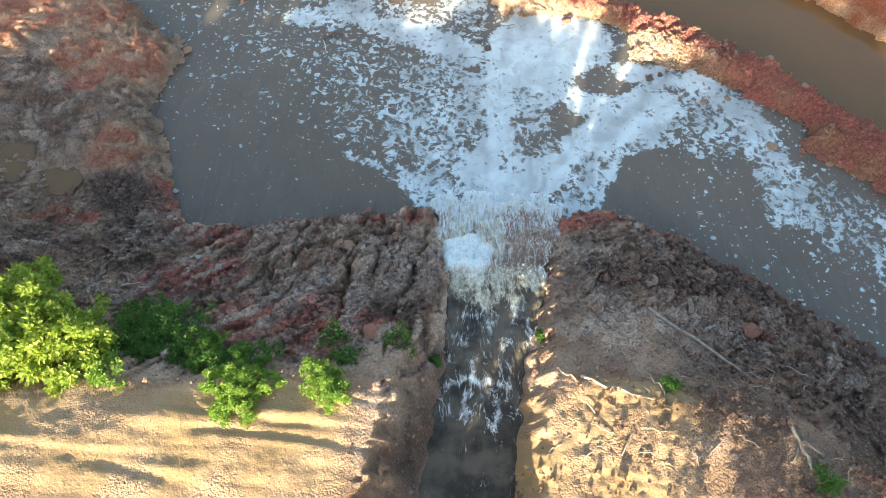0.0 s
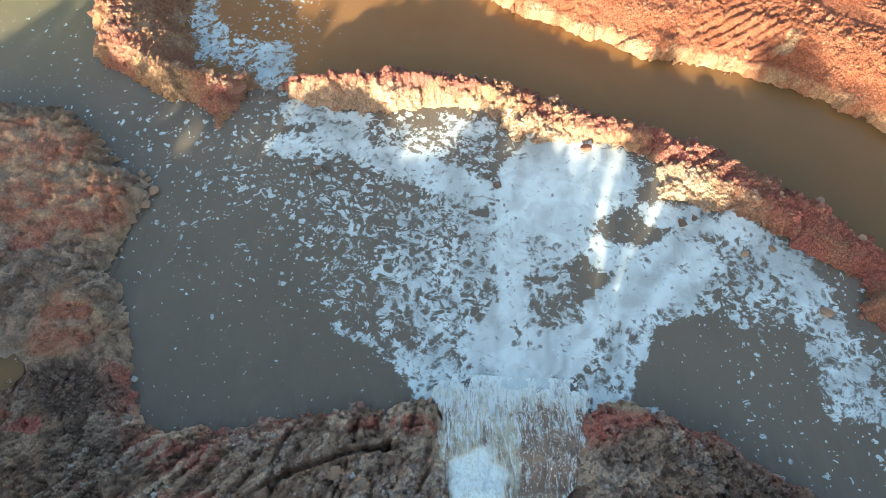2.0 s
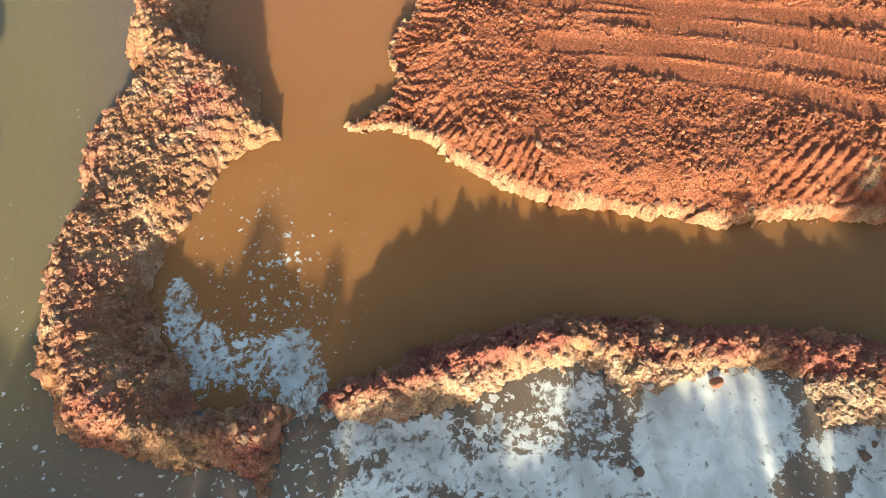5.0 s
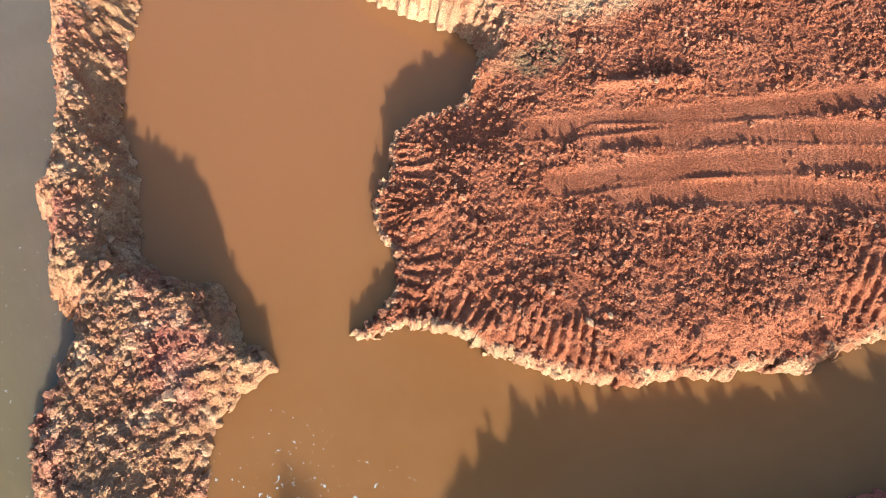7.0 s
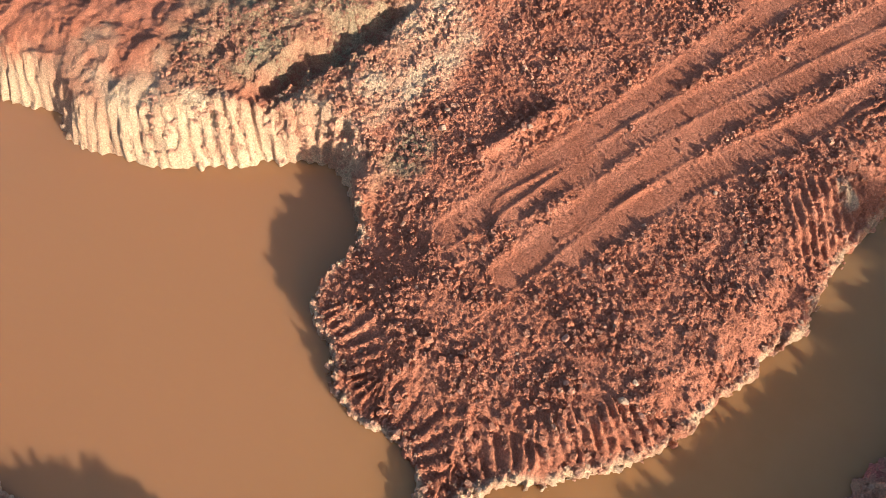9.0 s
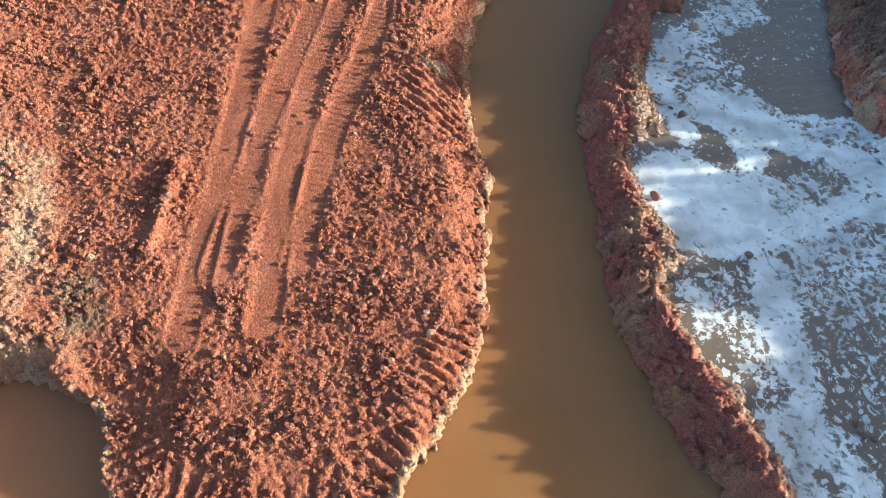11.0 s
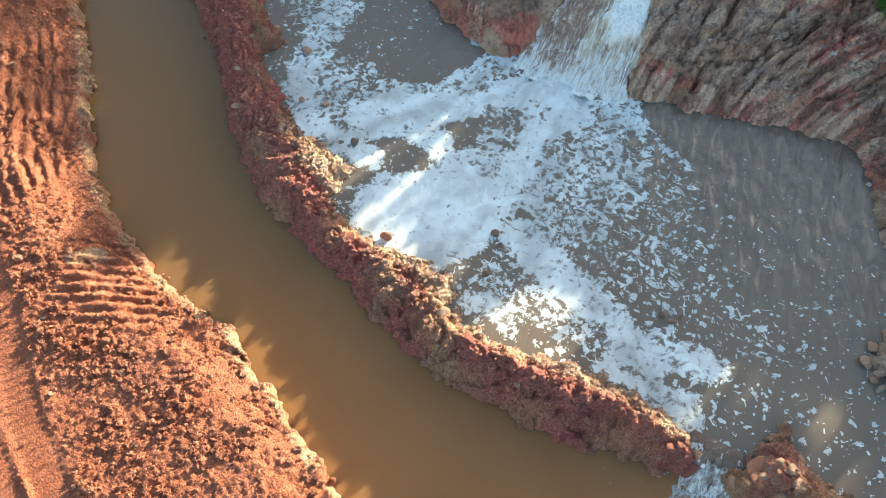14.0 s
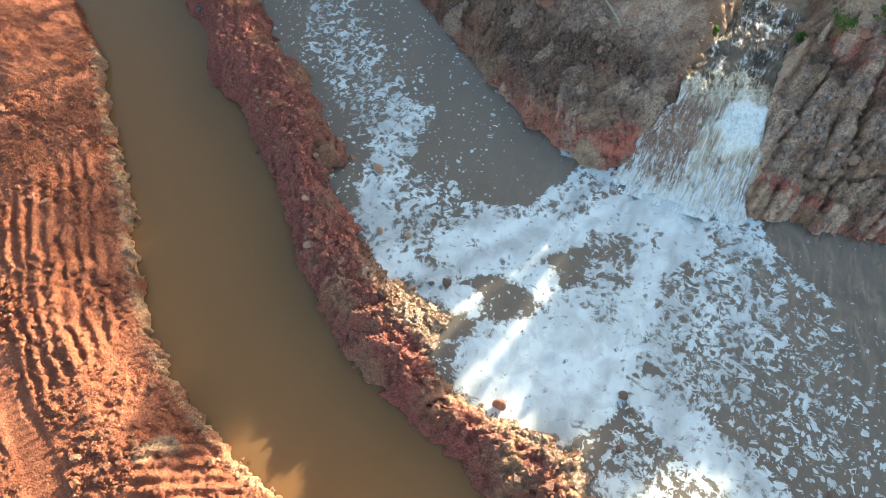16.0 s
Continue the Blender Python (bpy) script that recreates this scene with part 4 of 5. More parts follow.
def pool_foam(x, y):
    wx = x + 0.48 * fbm(x, y, 0.95, 4, 311)
    wy = y + 0.48 * fbm(x, y, 0.95, 4, 317)
    f = np.full(x.shape, 0.0)
    for a, b, ra, rb, s in (((0.9, 8.4), (1.2, 9.2), 1.2, 1.0, 1.0), ((0.6, 9.0), (1.3, 10.6), 0.75, 0.6, 0.98), ((1.3, 10.6), (1.3, 12.8), 0.55, 0.7, 0.97), ((2.3, 13.2), (3.6, 14.2), 1.25, 1.25, 1.05),
                            ((1.5, 13.9), (2.8, 14.9), 0.8, 0.7, 1.0), ((1.8, 9.0), (3.1, 10.2), 0.65, 0.65, 0.98), ((3.1, 10.2), (5.5, 11.9), 0.65, 0.95, 0.98), ((2.6, 12.2), (4.2, 11.8), 0.8, 0.6, 0.9),
                            ((4.9, 13.2), (6.5, 13.0), 0.55, 0.6, 0.93), ((6.5, 12.9), (7.8, 12.0), 0.6, 0.7, 0.9), ((7.8, 12.0), (8.25, 11.0), 0.65, 0.6, 0.82), ((8.2, 11.0), (8.6, 8.6), 0.75, 0.7, 0.70), ((8.9, 9.2), (12.5, 6.2), 1.4, 1.5, 0.55),
                            ((1.9, 10.0), (2.0, 11.7), 1.0, 1.0, 0.74), ((-0.1, 9.4), (-0.5, 11.0), 0.9, 1.4, 0.66), ((-0.8, 11.0), (-0.4, 12.6), 1.7, 1.6, 0.58), ((-2.0, 11.2), (-2.4, 12.8), 1.8, 1.7, 0.50), ((0.3, 11.0), (0.5, 12.9), 0.8, 0.8, 0.68),
                            ((-2.5, 9.95), (-1.2, 9.4), 0.25, 0.42, 0.62), ((-1.2, 9.4), (-0.2, 8.5), 0.5, 0.6, 0.76), ((-4.5, 14.8), (-2.9, 14.95), 0.55, 0.6, 0.84), ((-2.9, 14.95), (-1.4, 14.35), 0.6, 0.65, 0.84), ((-1.4, 14.3), (0.5, 13.6), 0.65, 0.5, 0.88),
                            ((-4.4, 15.75), (-2.4, 15.65), 0.4, 0.35, 0.78), ((-0.2, 15.7), (0.8, 15.6), 0.4, 0.4, 0.76), ((-2.4, 15.2), (0.4, 14.9), 0.7, 0.7, 0.56), ((4.9, 10.8), (3.9, 9.7), 0.55, 0.5, 0.72), ((3.9, 9.7), (2.9, 8.6), 0.5, 0.6, 0.76),
                            ((3.0, 8.5), (4.3, 8.25), 0.35, 0.2, 0.76), ((5.6, 11.0), (7.0, 10.9), 0.9, 0.9, 0.56), ((6.2, 11.9), (7.4, 11.2), 0.8, 0.7, 0.62), ((-2.8, 13.2), (-5.6, 13.7), 1.3, 1.0, 0.40)):
        f = np.maximum(f, capsule(wx, wy, a, b, ra, rb, s, 0.6))
    tear = np.clip(fbm(x, y, 1.2, 3, 341) * 2.2 - 0.25, 0, 1) * step(0.5, 1.0, np.hypot((x - 2.9) / 2.0, (y - 13.8) / 1.7))
    f = f - 0.22 * tear * step(0.6, 0.8, f)
    for hx, hy, rx, ry in ((4.35, 12.6, 0.5, 0.28), (0.72, 12.95, 0.4, 0.2), (4.05, 13.6, 0.25, 0.18), (2.1, 10.6, 0.5, 0.7), (2.9, 11.5, 0.7, 0.3)):
        f = f - (0.55 if hx > 4 or hx < 1 else 0.2) * (1 - step(0.4, 1.4, np.hypot((wx - hx) / rx, (wy - hy) / ry) + 0.5 * gnoise(x * 2.6, y * 2.6, 347)))
    return np.clip(f, 0, 1.05)


def pool_flecks(x, y):
    """How many loose flecks drift there."""
    wx = x + 0.8 * fbm(x, y, 0.5, 2, 319)
    wy = y + 0.8 * fbm(x, y, 0.5, 2, 323)
    f = np.interp(wx, [-12, -9, -7, -4, 1, 5, 7, 14], [0.35, 0.6, 0.75, 1.0, 1.0, 0.7, 0.9, 1.0]) * np.interp(wy, [4, 8, 9.5, 11.5, 13, 30], [0.6, 0.2, 0.3, 0.65, 1, 1])
    f = np.where(wx > 4, np.maximum(f, 0.6 * step(4.5, 6, wx)), f)
    return f * np.interp(y, [0, 18, 22, 40], [1, 1, 0.35, 0.1])


def channel_foam(x, y):
    wx = x + 0.4 * fbm(x, y, 0.8, 3, 331)
    wy = y + 0.4 * fbm(x, y, 0.8, 3, 337)
    f = np.zeros(x.shape)
    for a, b, ra, rb, s in (((-5.1, 16.7), (-5.3, 18.0), 0.6, 0.9, 0.72), ((-5.4, 17.6), (-6.8, 18.3), 0.9, 1.0, 0.60), ((-7.0, 18.2), (-7.7, 20.4), 0.8, 0.45, 0.68),
                            ((-5.6, 18.8), (-5.0, 22.0), 1.4, 1.1, 0.34)):
        f = np.maximum(f, capsule(wx, wy, a, b, ra, rb, s))
    return np.clip(f, 0, 1)


def pool_chop(x, y):
    return np.clip(0.14 + 0.75 * (1 - step(-2, 1.5, x)) * (1 - step(11.5, 15, y)) + 0.2 * step(-7.5, -5, x) * (1 - step(13, 16, y)) + 1.2 * np.exp(-np.hypot(x - 1.2, y - 9.0) / 3.2), 0, 1.3)


sheet("pool_water", POOL_Z, False, pool_foam, pool_flecks, lambda x, y: step(-8, -11, x) * step(15, 20, y), pool_chop, pool_mat, "grey-brown pool water with drifting white foam", (-26, -12, 34, 60), 0.11)
sheet("channel_water", CHANNEL_Z, True, channel_foam, lambda x, y: 0.85 * np.exp(-(np.hypot(x + 5.5, (y - 19.5) * 0.7) / 2.0) ** 2), lambda x, y: step(22, 29, y), lambda x, y: np.full(x.shape, 0.06) + 0.8 * np.exp(-np.hypot(x + 5.3, y - 17) / 1.2), channel_mat, "still ochre silty water in a dug channel", (-10, -16, 40, 60), 0.14)

# ---- the stream and its fall ----
def fall_material():
    m = Nodes("rushing silty water")
    run = m.noise(2.6, 6, 0.62, 0.6, m.stretched(1.5, 0.55, 0.8))
    fine = m.noise(7.0, 4, 0.6, 0.8, m.stretched(1.3, 0.7, 0.9))
    thread = m.span(m.math("ABSOLUTE", m.math("SUBTRACT", m.noise(2.2, 4, 0.6, 1.0, m.stretched(1.5, 0.6, 1)), 0.5)), 0.0, 0.05, 0.12, 0.0)
    tex = m.math("ADD", m.math("ADD", m.math("MULTIPLY", run, 0.6), m.math("MULTIPLY", fine, 0.4)), thread)
    edge = m.span(m.value("foam"), 0, 1, 0.80, 0.30, False)
    gap = m.math("SUBTRACT", tex, edge)
    cover = m.span(gap, -0.07, 0.12)
    white_at = m.value("white")
    cream = m.mix(white_at, (0.76, 0.72, 0.55), (0.87, 0.95, 0.94))
    white = m.mix(m.span(gap, 0.0, 0.20), m.mix(white_at, (0.34, 0.30, 0.21), (0.60, 0.61, 0.60)), cream)
    mud = m.mix(m.span(m.noise(2.0, 4), 0.35, 0.65), (0.055, 0.047, 0.036), (0.15, 0.125, 0.092))
    mud = m.mix(m.value("fall"), mud, (0.30, 0.20, 0.145))
    flow = m.tree.nodes.new("ShaderNodeCombineXYZ")
    m.put(flow.inputs[0], m.value("across"))
    m.put(flow.inputs[1], m.math("MULTIPLY", m.value("down"), 0.16))
    flow = flow.outputs[0]
    veil = m.math("ADD", m.math("MULTIPLY", m.noise(4.5, 4, 0.6, 0.5, flow), 0.6), m.math("MULTIPLY", m.noise(13, 3, 0.6, 0.4, flow), 0.4))
    veil = m.math("SUBTRACT", veil, m.span(m.value("foam"), 0.5, 1.0, 0.14, -0.02))
    sheet_colour = m.mix(m.span(veil, 0.34, 0.50), (0.30, 0.20, 0.14), (0.60, 0.55, 0.42))
    lines = m.math("SUBTRACT", m.noise(17, 4, 0.65, 0.6, flow), m.span(m.value("white"), 0, 1, 0.10, -0.06))
    sheet_colour = m.mix(m.span(lines, 0.47, 0.60), sheet_colour, (0.82, 0.86, 0.86))
    white = m.mix(m.value("fall"), white, sheet_colour)
    froth = m.noise(15, 4, 0.7, 0.6, m.stretched(1.2, 0.8, 1))
    white = m.mix(m.math("MULTIPLY", m.span(froth, 0.54, 0.40), m.math("MULTIPLY", m.span(m.value("fall"), 0, 1, 1.0, 0.25), m.span(m.value("white"), 0.3, 1.0, 0.75, 0.3))), white, (0.30, 0.27, 0.20))
    m.set("Base Color", m.mix(cover, mud, white))
    m.set("Roughness", m.span(cover, 0, 1, 0.07, 0.55))
    m.set("IOR", 1.33)
    m.set("Normal", m.bump(tex, 0.06, 0.8))
    return m.mat


fall_mat = fall_material()
n_across, ys = 72, np.arange(-5.5, 8.95, 0.035)
u = np.linspace(0, 1, n_across)
FU, FY = np.meshgrid(u, ys)
fx = np.interp(FY, *FALL_W) - 0.12 + FU * (np.interp(FY, *FALL_E) - np.interp(FY, *FALL_W) + 0.24)
fx = fx + step(5, 6.5, FY) * (0.28 * gnoise(FY * 1.7, FY * 0 + 3.3, 405) * (1 - FU) + (0.35 * gnoise(FY * 1.9, FY * 0 + 7.7, 407) - 0.05) * FU)
fz = np.interp(FY, *FALL_Z)
rush = np.interp(FY, [-6, 2.6, 3.3, 4.4, 5.2, 6.0, 6.6, 8.2, 8.9], [0.02, 0.05, 0.4, 0.5, 0.45, 0.8, 1.2, 1.3, 0.9])
fz = fz + 0.10 * rush * fbm(fx * 1.6, FY * 0.8, 2.2, 4, 401) + 0.06 * rush * fbm(fx * 1.6, FY * 0.6, 8, 2, 403)
jx, jy = fx + 0.25 * fbm(fx, FY, 2.2, 3, 421), FY + 0.3 * fbm(fx, FY, 2.2, 3, 423)
west_jet = 1 - step(0.6, 1.15, np.hypot((jx - 0.5) / 0.62, (jy - 6.6) / 0.72))
fz = fz + 0.16 * west_jet - 0.04 * (np.abs(FU - 0.5) * 2) ** 6
FW = FY + 0.55 * fbm(fx, FY, 1.4, 3, 409)
east_thin = step(0.5, 0.72, FU + 0.25 * fbm(fx, FY, 1.6, 3, 425)) * step(6.1, 6.6, FY) * (1 - step(8.0, 8.5, FY))
ffoam = np.interp(FW, [-6, 2.6, 3.2, 4.2, 5.0, 5.5, 5.75, 6.4, 7.5, 8.9], [0.12, 0.19, 0.36, 0.33, 0.30, 0.42, 0.80, 0.78, 0.84, 0.92]) - 0.30 * east_thin + 0.26 * west_jet
for points in ([(0.9, 5.6), (0.85, 5.3), (0.9, 4.9), (1.0, 4.5)], [(1.5, 5.5), (1.35, 4.5)], [(1.68, 5.4), (1.7, 4.5)], [(0.3, 4.6), (0.64, 4.2), (0.65, 3.7), (1.24, 3.65), (1.2, 4.1)], [(0.2, 3.6), (0.6, 3.75)], [(0.65, 3.7), (0.5, 3.2), (0.45, 2.4)], [(0.25, 5.0), (0.8, 5.1), (0.9, 5.4)], [(1.2, 3.6), (1.0, 2.8)]):
    c, a = line_field(points, fx + 0.08 * fbm(fx, FY, 3.0, 3, 431), FY)
    ffoam = ffoam + 0.26 * np.exp(-(c / 0.08) ** 2) * (FY < 5.7)
fwhite = np.clip(np.interp(FW, [-6, 2.5, 5.2, 5.6, 6.3, 7.3, 8.1, 8.9], [0.9, 0.9, 0.8, 0.0, 0.15, 0.45, 0.75, 1.0]) + 1.0 * west_jet + 0.6 * step(0.85, 1.0, FU) * (FY > 6), 0, 1)
idx = np.arange(FU.size).reshape(FU.shape)
fq = np.stack([idx[:-1, :-1], idx[:-1, 1:], idx[1:, 1:], idx[1:, :-1]], -1).reshape(-1, 4)
me = mesh_of("stream_water", np.stack([fx.ravel(), FY.ravel(), fz.ravel()], 1), fq, True, {"foam": ffoam.ravel(), "white": fwhite.ravel(), "across": fx.ravel(), "down": FY.ravel(), "fall": (step(5.6, 6.4, FY) * (1 - step(8.2, 8.9, FY)) * (1 - west_jet) * np.interp(FY, [5.6, 6.6, 8.9], [0.6, 1, 1])).ravel()})
thing("stream_water", me, fall_mat, "fast silty stream tumbling over an earth bank into the pool", "water", kind="structure")

# drops thrown up by the fall
sr = np.random.RandomState(415)
SPRAY = 2600
dy = np.where(sr.rand(SPRAY) < 0.5, sr.normal(8.35, 0.35, SPRAY), sr.uniform(5.9, 8.6, SPRAY))
du = sr.rand(SPRAY)
dx = np.interp(dy, *FALL_W) - 0.05 + du * (np.interp(dy, *FALL_E) - np.interp(dy, *FALL_W) + 0.1)
dz = np.interp(dy, *FALL_Z) + 0.03 + np.abs(sr.normal(0, 0.09, SPRAY))
dr = sr.uniform(0.004, 0.013, SPRAY)
octa = np.array([(1, 0, 0), (-1, 0, 0), (0, 1.5, 0), (0, -1.5, 0), (0, 0, 1), (0, 0, -1)], float)
octf = np.array([(0, 2, 4), (2, 1, 4), (1, 3, 4), (3, 0, 4), (2, 0, 5), (1, 2, 5), (3, 1, 5), (0, 3, 5)])
sv_ = (octa[None] * dr[:, None, None] + np.stack([dx, dy, dz], 1)[:, None, :]).reshape(-1, 3)
sf_ = (octf[None] + (np.arange(SPRAY) * 6)[:, None, None]).reshape(-1, 3)
drop = Nodes("white spray")
drop.set("Base Color", (0.85, 0.86, 0.86))
drop.set("Roughness", 0.3)
thing("water_spray", mesh_of("water_spray", sv_, sf_, True), drop.mat, "white drops thrown up by the fall", "spray", kind="stuff")

# spill through the gap in the berm
su, sv = np.meshgrid(np.linspace(0, 1, 26), np.linspace(0, 1, 44))
sx = -5.55 + su * 1.0 - 0.15 * sv + 0.1 * (su - 0.5) * sv
sy = 16.1 + sv * 1.15
sz = np.interp(sv, [0, 0.25, 0.5, 0.8, 1.0], [-0.195, -0.2, -0.34, -0.48, -0.505]) + 0.05 * fbm(sx, sy, 5, 3, 411) * step(0.1, 0.35, sv)
idx = np.arange(su.size).reshape(su.shape)
fq = np.stack([idx[:-1, :-1], idx[:-1, 1:], idx[1:, 1:], idx[1:, :-1]], -1).reshape(-1, 4)
me = mesh_of("spillway_water", np.stack([sx.ravel(), sy.ravel(), sz.ravel()], 1), fq, True, {"foam": np.interp(sv.ravel(), [0, 0.2, 0.5, 1], [0.2, 0.3, 0.62, 0.72]), "white": np.full(su.size, 0.7), "fall": np.full(su.size, 0.4), "across": sx.ravel(), "down": sy.ravel()})
thing("spillway_water", me, fall_mat, "small foaming spill through a gap in the berm", "water", kind="structure")


# ---- loose earth ----
def ball(level, seed, rough=0.22):
    bm = bmesh.new()
    bmesh.ops.create_icosphere(bm, subdivisions=level, radius=1.0)
    v = np.array([p.co for p in bm.verts])
    bm.verts.index_update()
    f = np.array([[p.index for p in face.verts] for face in bm.faces])
    bm.free()
    r = np.random.RandomState(seed)
    for _ in range(11):
        n = r.normal(size=3)
        n /= np.linalg.norm(n)
        cut = 0.45 + 0.3 * r.rand()
        over = np.clip(v @ n - cut, 0, None)
        v = v - over[:, None] * n
    return v * (1 + rough * (r.rand(len(v), 1) - 0.5)), f


def scatter(name, count, box, weight, size, sigma, mat, label, seed, biggest=0.11, sink=0.3):
    """Loose clods, each a small faceted lump that rests in the ground, as one uncountable stuff."""
    r = np.random.RandomState(seed)
    x, y = r.uniform(box[0], box[2], count * 6), r.uniform(box[1], box[3], count * 6)
    keep = r.rand(count * 6) < weight(x, y)
    x, y = x[keep][:count], y[keep][:count]
    n = len(x)
    s = np.minimum(size * np.exp(sigma * r.normal(size=n)), biggest)
    z = ground_at(x, y) + s * (0.62 - sink)
    turn = r.rand(n) * 2 * np.pi
    verts, faces, base = [], [], 0
    kinds = r.randint(0, len(SHAPES), n)
    masks = {key: [] for key in MASKS}
    for k, (v, f) in enumerate(SHAPES):
        pick = np.where(kinds == k)[0]
        if not len(pick):
            continue
        squash = np.stack([r.uniform(0.75, 1.3, len(pick)), r.uniform(0.7, 1.2, len(pick)), r.uniform(0.55, 0.95, len(pick))], 1)
        p = v[None] * (s[pick, None] * squash)[:, None, :]
        c, q = np.cos(turn[pick])[:, None], np.sin(turn[pick])[:, None]
        p = np.stack([p[..., 0] * c - p[..., 1] * q + x[pick, None], p[..., 0] * q + p[..., 1] * c + y[pick, None], p[..., 2] + z[pick, None]], -1)
        verts.append(p.reshape(-1, 3))
        faces.append((f[None] + (base + np.arange(len(pick)) * len(v))[:, None, None]).reshape(-1, 3))
        base += len(pick) * len(v)
        for key, arr in MASKS.items():
            masks[key].append(np.repeat(sample(arr, x[pick], y[pick]) * 0.6, len(v)))
    me = mesh_of(name, np.concatenate(verts), np.concatenate(faces), False, {key: np.concatenate(a) for key, a in masks.items()})
    return thing(name, me, mat, label, "clods", kind="stuff")


SHAPES = []
CUBE = np.array([(x, y, z) for z in (-1, 1) for y in (-1, 1) for x in (-1, 1)], float)
SIDES = np.array([(0, 2, 1), (1, 2, 3), (4, 5, 6), (5, 7, 6), (0, 1, 4), (1, 5, 4), (2, 6, 3), (3, 6, 7), (0, 4, 2), (2, 4, 6), (1, 3, 5), (3, 7, 5)])
for k in range(12):
    r = np.random.RandomState(600 + k)
    v = CUBE * np.where(CUBE[:, 2:3] > 0, r.uniform(0.45, 0.85), 1.0) ** np.array([1, 1, 0]) + r.uniform(-0.34, 0.34, (8, 3))
    v = v / np.linalg.norm(v, axis=1)[:, None] * r.uniform(0.85, 1.25, (8, 1)) * np.array([1, 0.8 + 0.35 * r.rand(), 0.85])
    SHAPES.append((v, SIDES))


def above(x, y, z):
    return ground_at(x, y) > z


scatter("soil_clods", 54000, (-2.8, 10, 18, 35), lambda x, y: np.clip(sample(clump, x, y) * 2.2 + 0.18, 0, 1) * (1 - 0.85 * sample(wheel, x, y)) * (sample(OWNER, x, y) == 3) * above(x, y, -0.48) * (1 - 0.45 * sample(teeth_zone, x, y)),
        0.0195, 0.68, clods_island, "red earth clods strewn over bulldozed ground", 701)
scatter("berm_rubble", 14000, (-5, 6, 16, 17.5), lambda x, y: (sample(OWNER, x, y) == 1) * above(x, y, -0.42) * 1.0, 0.019, 0.6, clods_berm, "tan and red rubble on the narrow berm", 702, 0.13)
scatter("berm_rubble", 17000, (-11, 14.8, -3, 39), lambda x, y: (sample(OWNER, x, y) == 2) * above(x, y, -0.42) * 1.0, 0.021, 0.6, clods_berm, "tan earth rubble on the curving berm", 703, 0.13)
scatter("bank_stones", 20000, (-12, 1.6, 11, 15.6), lambda x, y: (sample(OWNER, x, y) == 0) * above(x, y, -0.15) * np.where((y < 3.0) & (x < -0.5), 0.004, np.where((y < 3.4) & (x < 4.2), 0.25, 0.8)) * (1 - 0.75 * sample(flat_east, x, y)) * (1 - 0.85 * sample(spit * orange, x, y)) * (1 - 0.5 * sample(spit, x, y)) * np.clip(0.5 + 1.2 * sample(patchy, x, y) + 0.1 * (x > 2.4), 0, 1)
        * ((x < np.interp(y, *FALL_W) + 0.02) | (x > np.interp(y, *FALL_E) - 0.02)), 0.021, 0.65, clods_south, "grey stones and crumbs of earth on the dark bank", 704, 0.1)
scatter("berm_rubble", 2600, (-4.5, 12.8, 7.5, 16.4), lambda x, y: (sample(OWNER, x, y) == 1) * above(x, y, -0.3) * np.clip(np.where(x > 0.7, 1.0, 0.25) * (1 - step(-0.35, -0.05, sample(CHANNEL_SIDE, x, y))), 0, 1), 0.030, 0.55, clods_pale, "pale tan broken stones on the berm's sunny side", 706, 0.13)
scatter("soil_clods", 4000, (-3.2, 8, 18, 37), lambda x, y: ((sample(isd, x, y) > -0.25 + 0.3 * (y > 29)) & (sample(isd, x, y) < 0.22)) * above(x, y, -0.45) * 0.9, 0.034, 0.5, clods_edge, "pale broken lumps along the cut shore", 707, 0.12)
scatter("bank_stones", 5200, (-7, 3.6, 9.5, 8.6), lambda x, y: (sample(OWNER, x, y) == 0) * above(x, y, -0.15) * np.clip(0.35 + sample(patchy, x, y), 0, 1) * ((x < np.interp(y, *FALL_W) - 0.1) | (x > np.interp(y, *FALL_E) + 0.1)),
        0.021, 0.5, clods_stone, "pale stone fragments in the eroded bank", 708, 0.08)
scatter("bank_stones", 900, (-14, 21, -11.5, 32), lambda x, y: (sample(OWNER, x, y) == 4) * 1.0, 0.05, 0.6, clods_south, "grey stones on the far bank", 705, 0.2)

scatter("berm_rubble", 700, (-10.4, 9, 12, 36), lambda x, y: ((sample(OWNER, x, y) == 1) | (sample(OWNER, x, y) == 2)) * above(x, y, -0.3) * 1.0, 0.062, 0.35, clods_berm, "larger broken lumps in the earth berms", 711, 0.14)
scatter("soil_clods", 500, (-2.8, 12, 16, 33), lambda x, y: (sample(OWNER, x, y) == 3) * above(x, y, -0.3) * (1 - sample(wheel, x, y)) * np.clip(sample(clump, x, y) * 2 + 0.1, 0, 1), 0.055, 0.35, clods_island, "larger red clods on bulldozed ground", 712, 0.12)
scatter("bank_stones", 350, (-7, 3.6, 9.5, 8.4), lambda x, y: (sample(OWNER, x, y) == 0) * above(x, y, -0.1) * ((x < np.interp(y, *FALL_W) - 0.1) | (x > np.interp(y, *FALL_E) + 0.1)), 0.05, 0.4, clods_south, "larger stones bedded in the dark bank", 713, 0.13)

# ---- rocks one by one ----
ROCK_MESH = []
for k in range(7):
    v, f = ball(2, 800 + k, 0.10)
    ROCK_MESH.append(mesh_of("rock", v * np.array([1, 0.8, 0.62]), f, False, None))


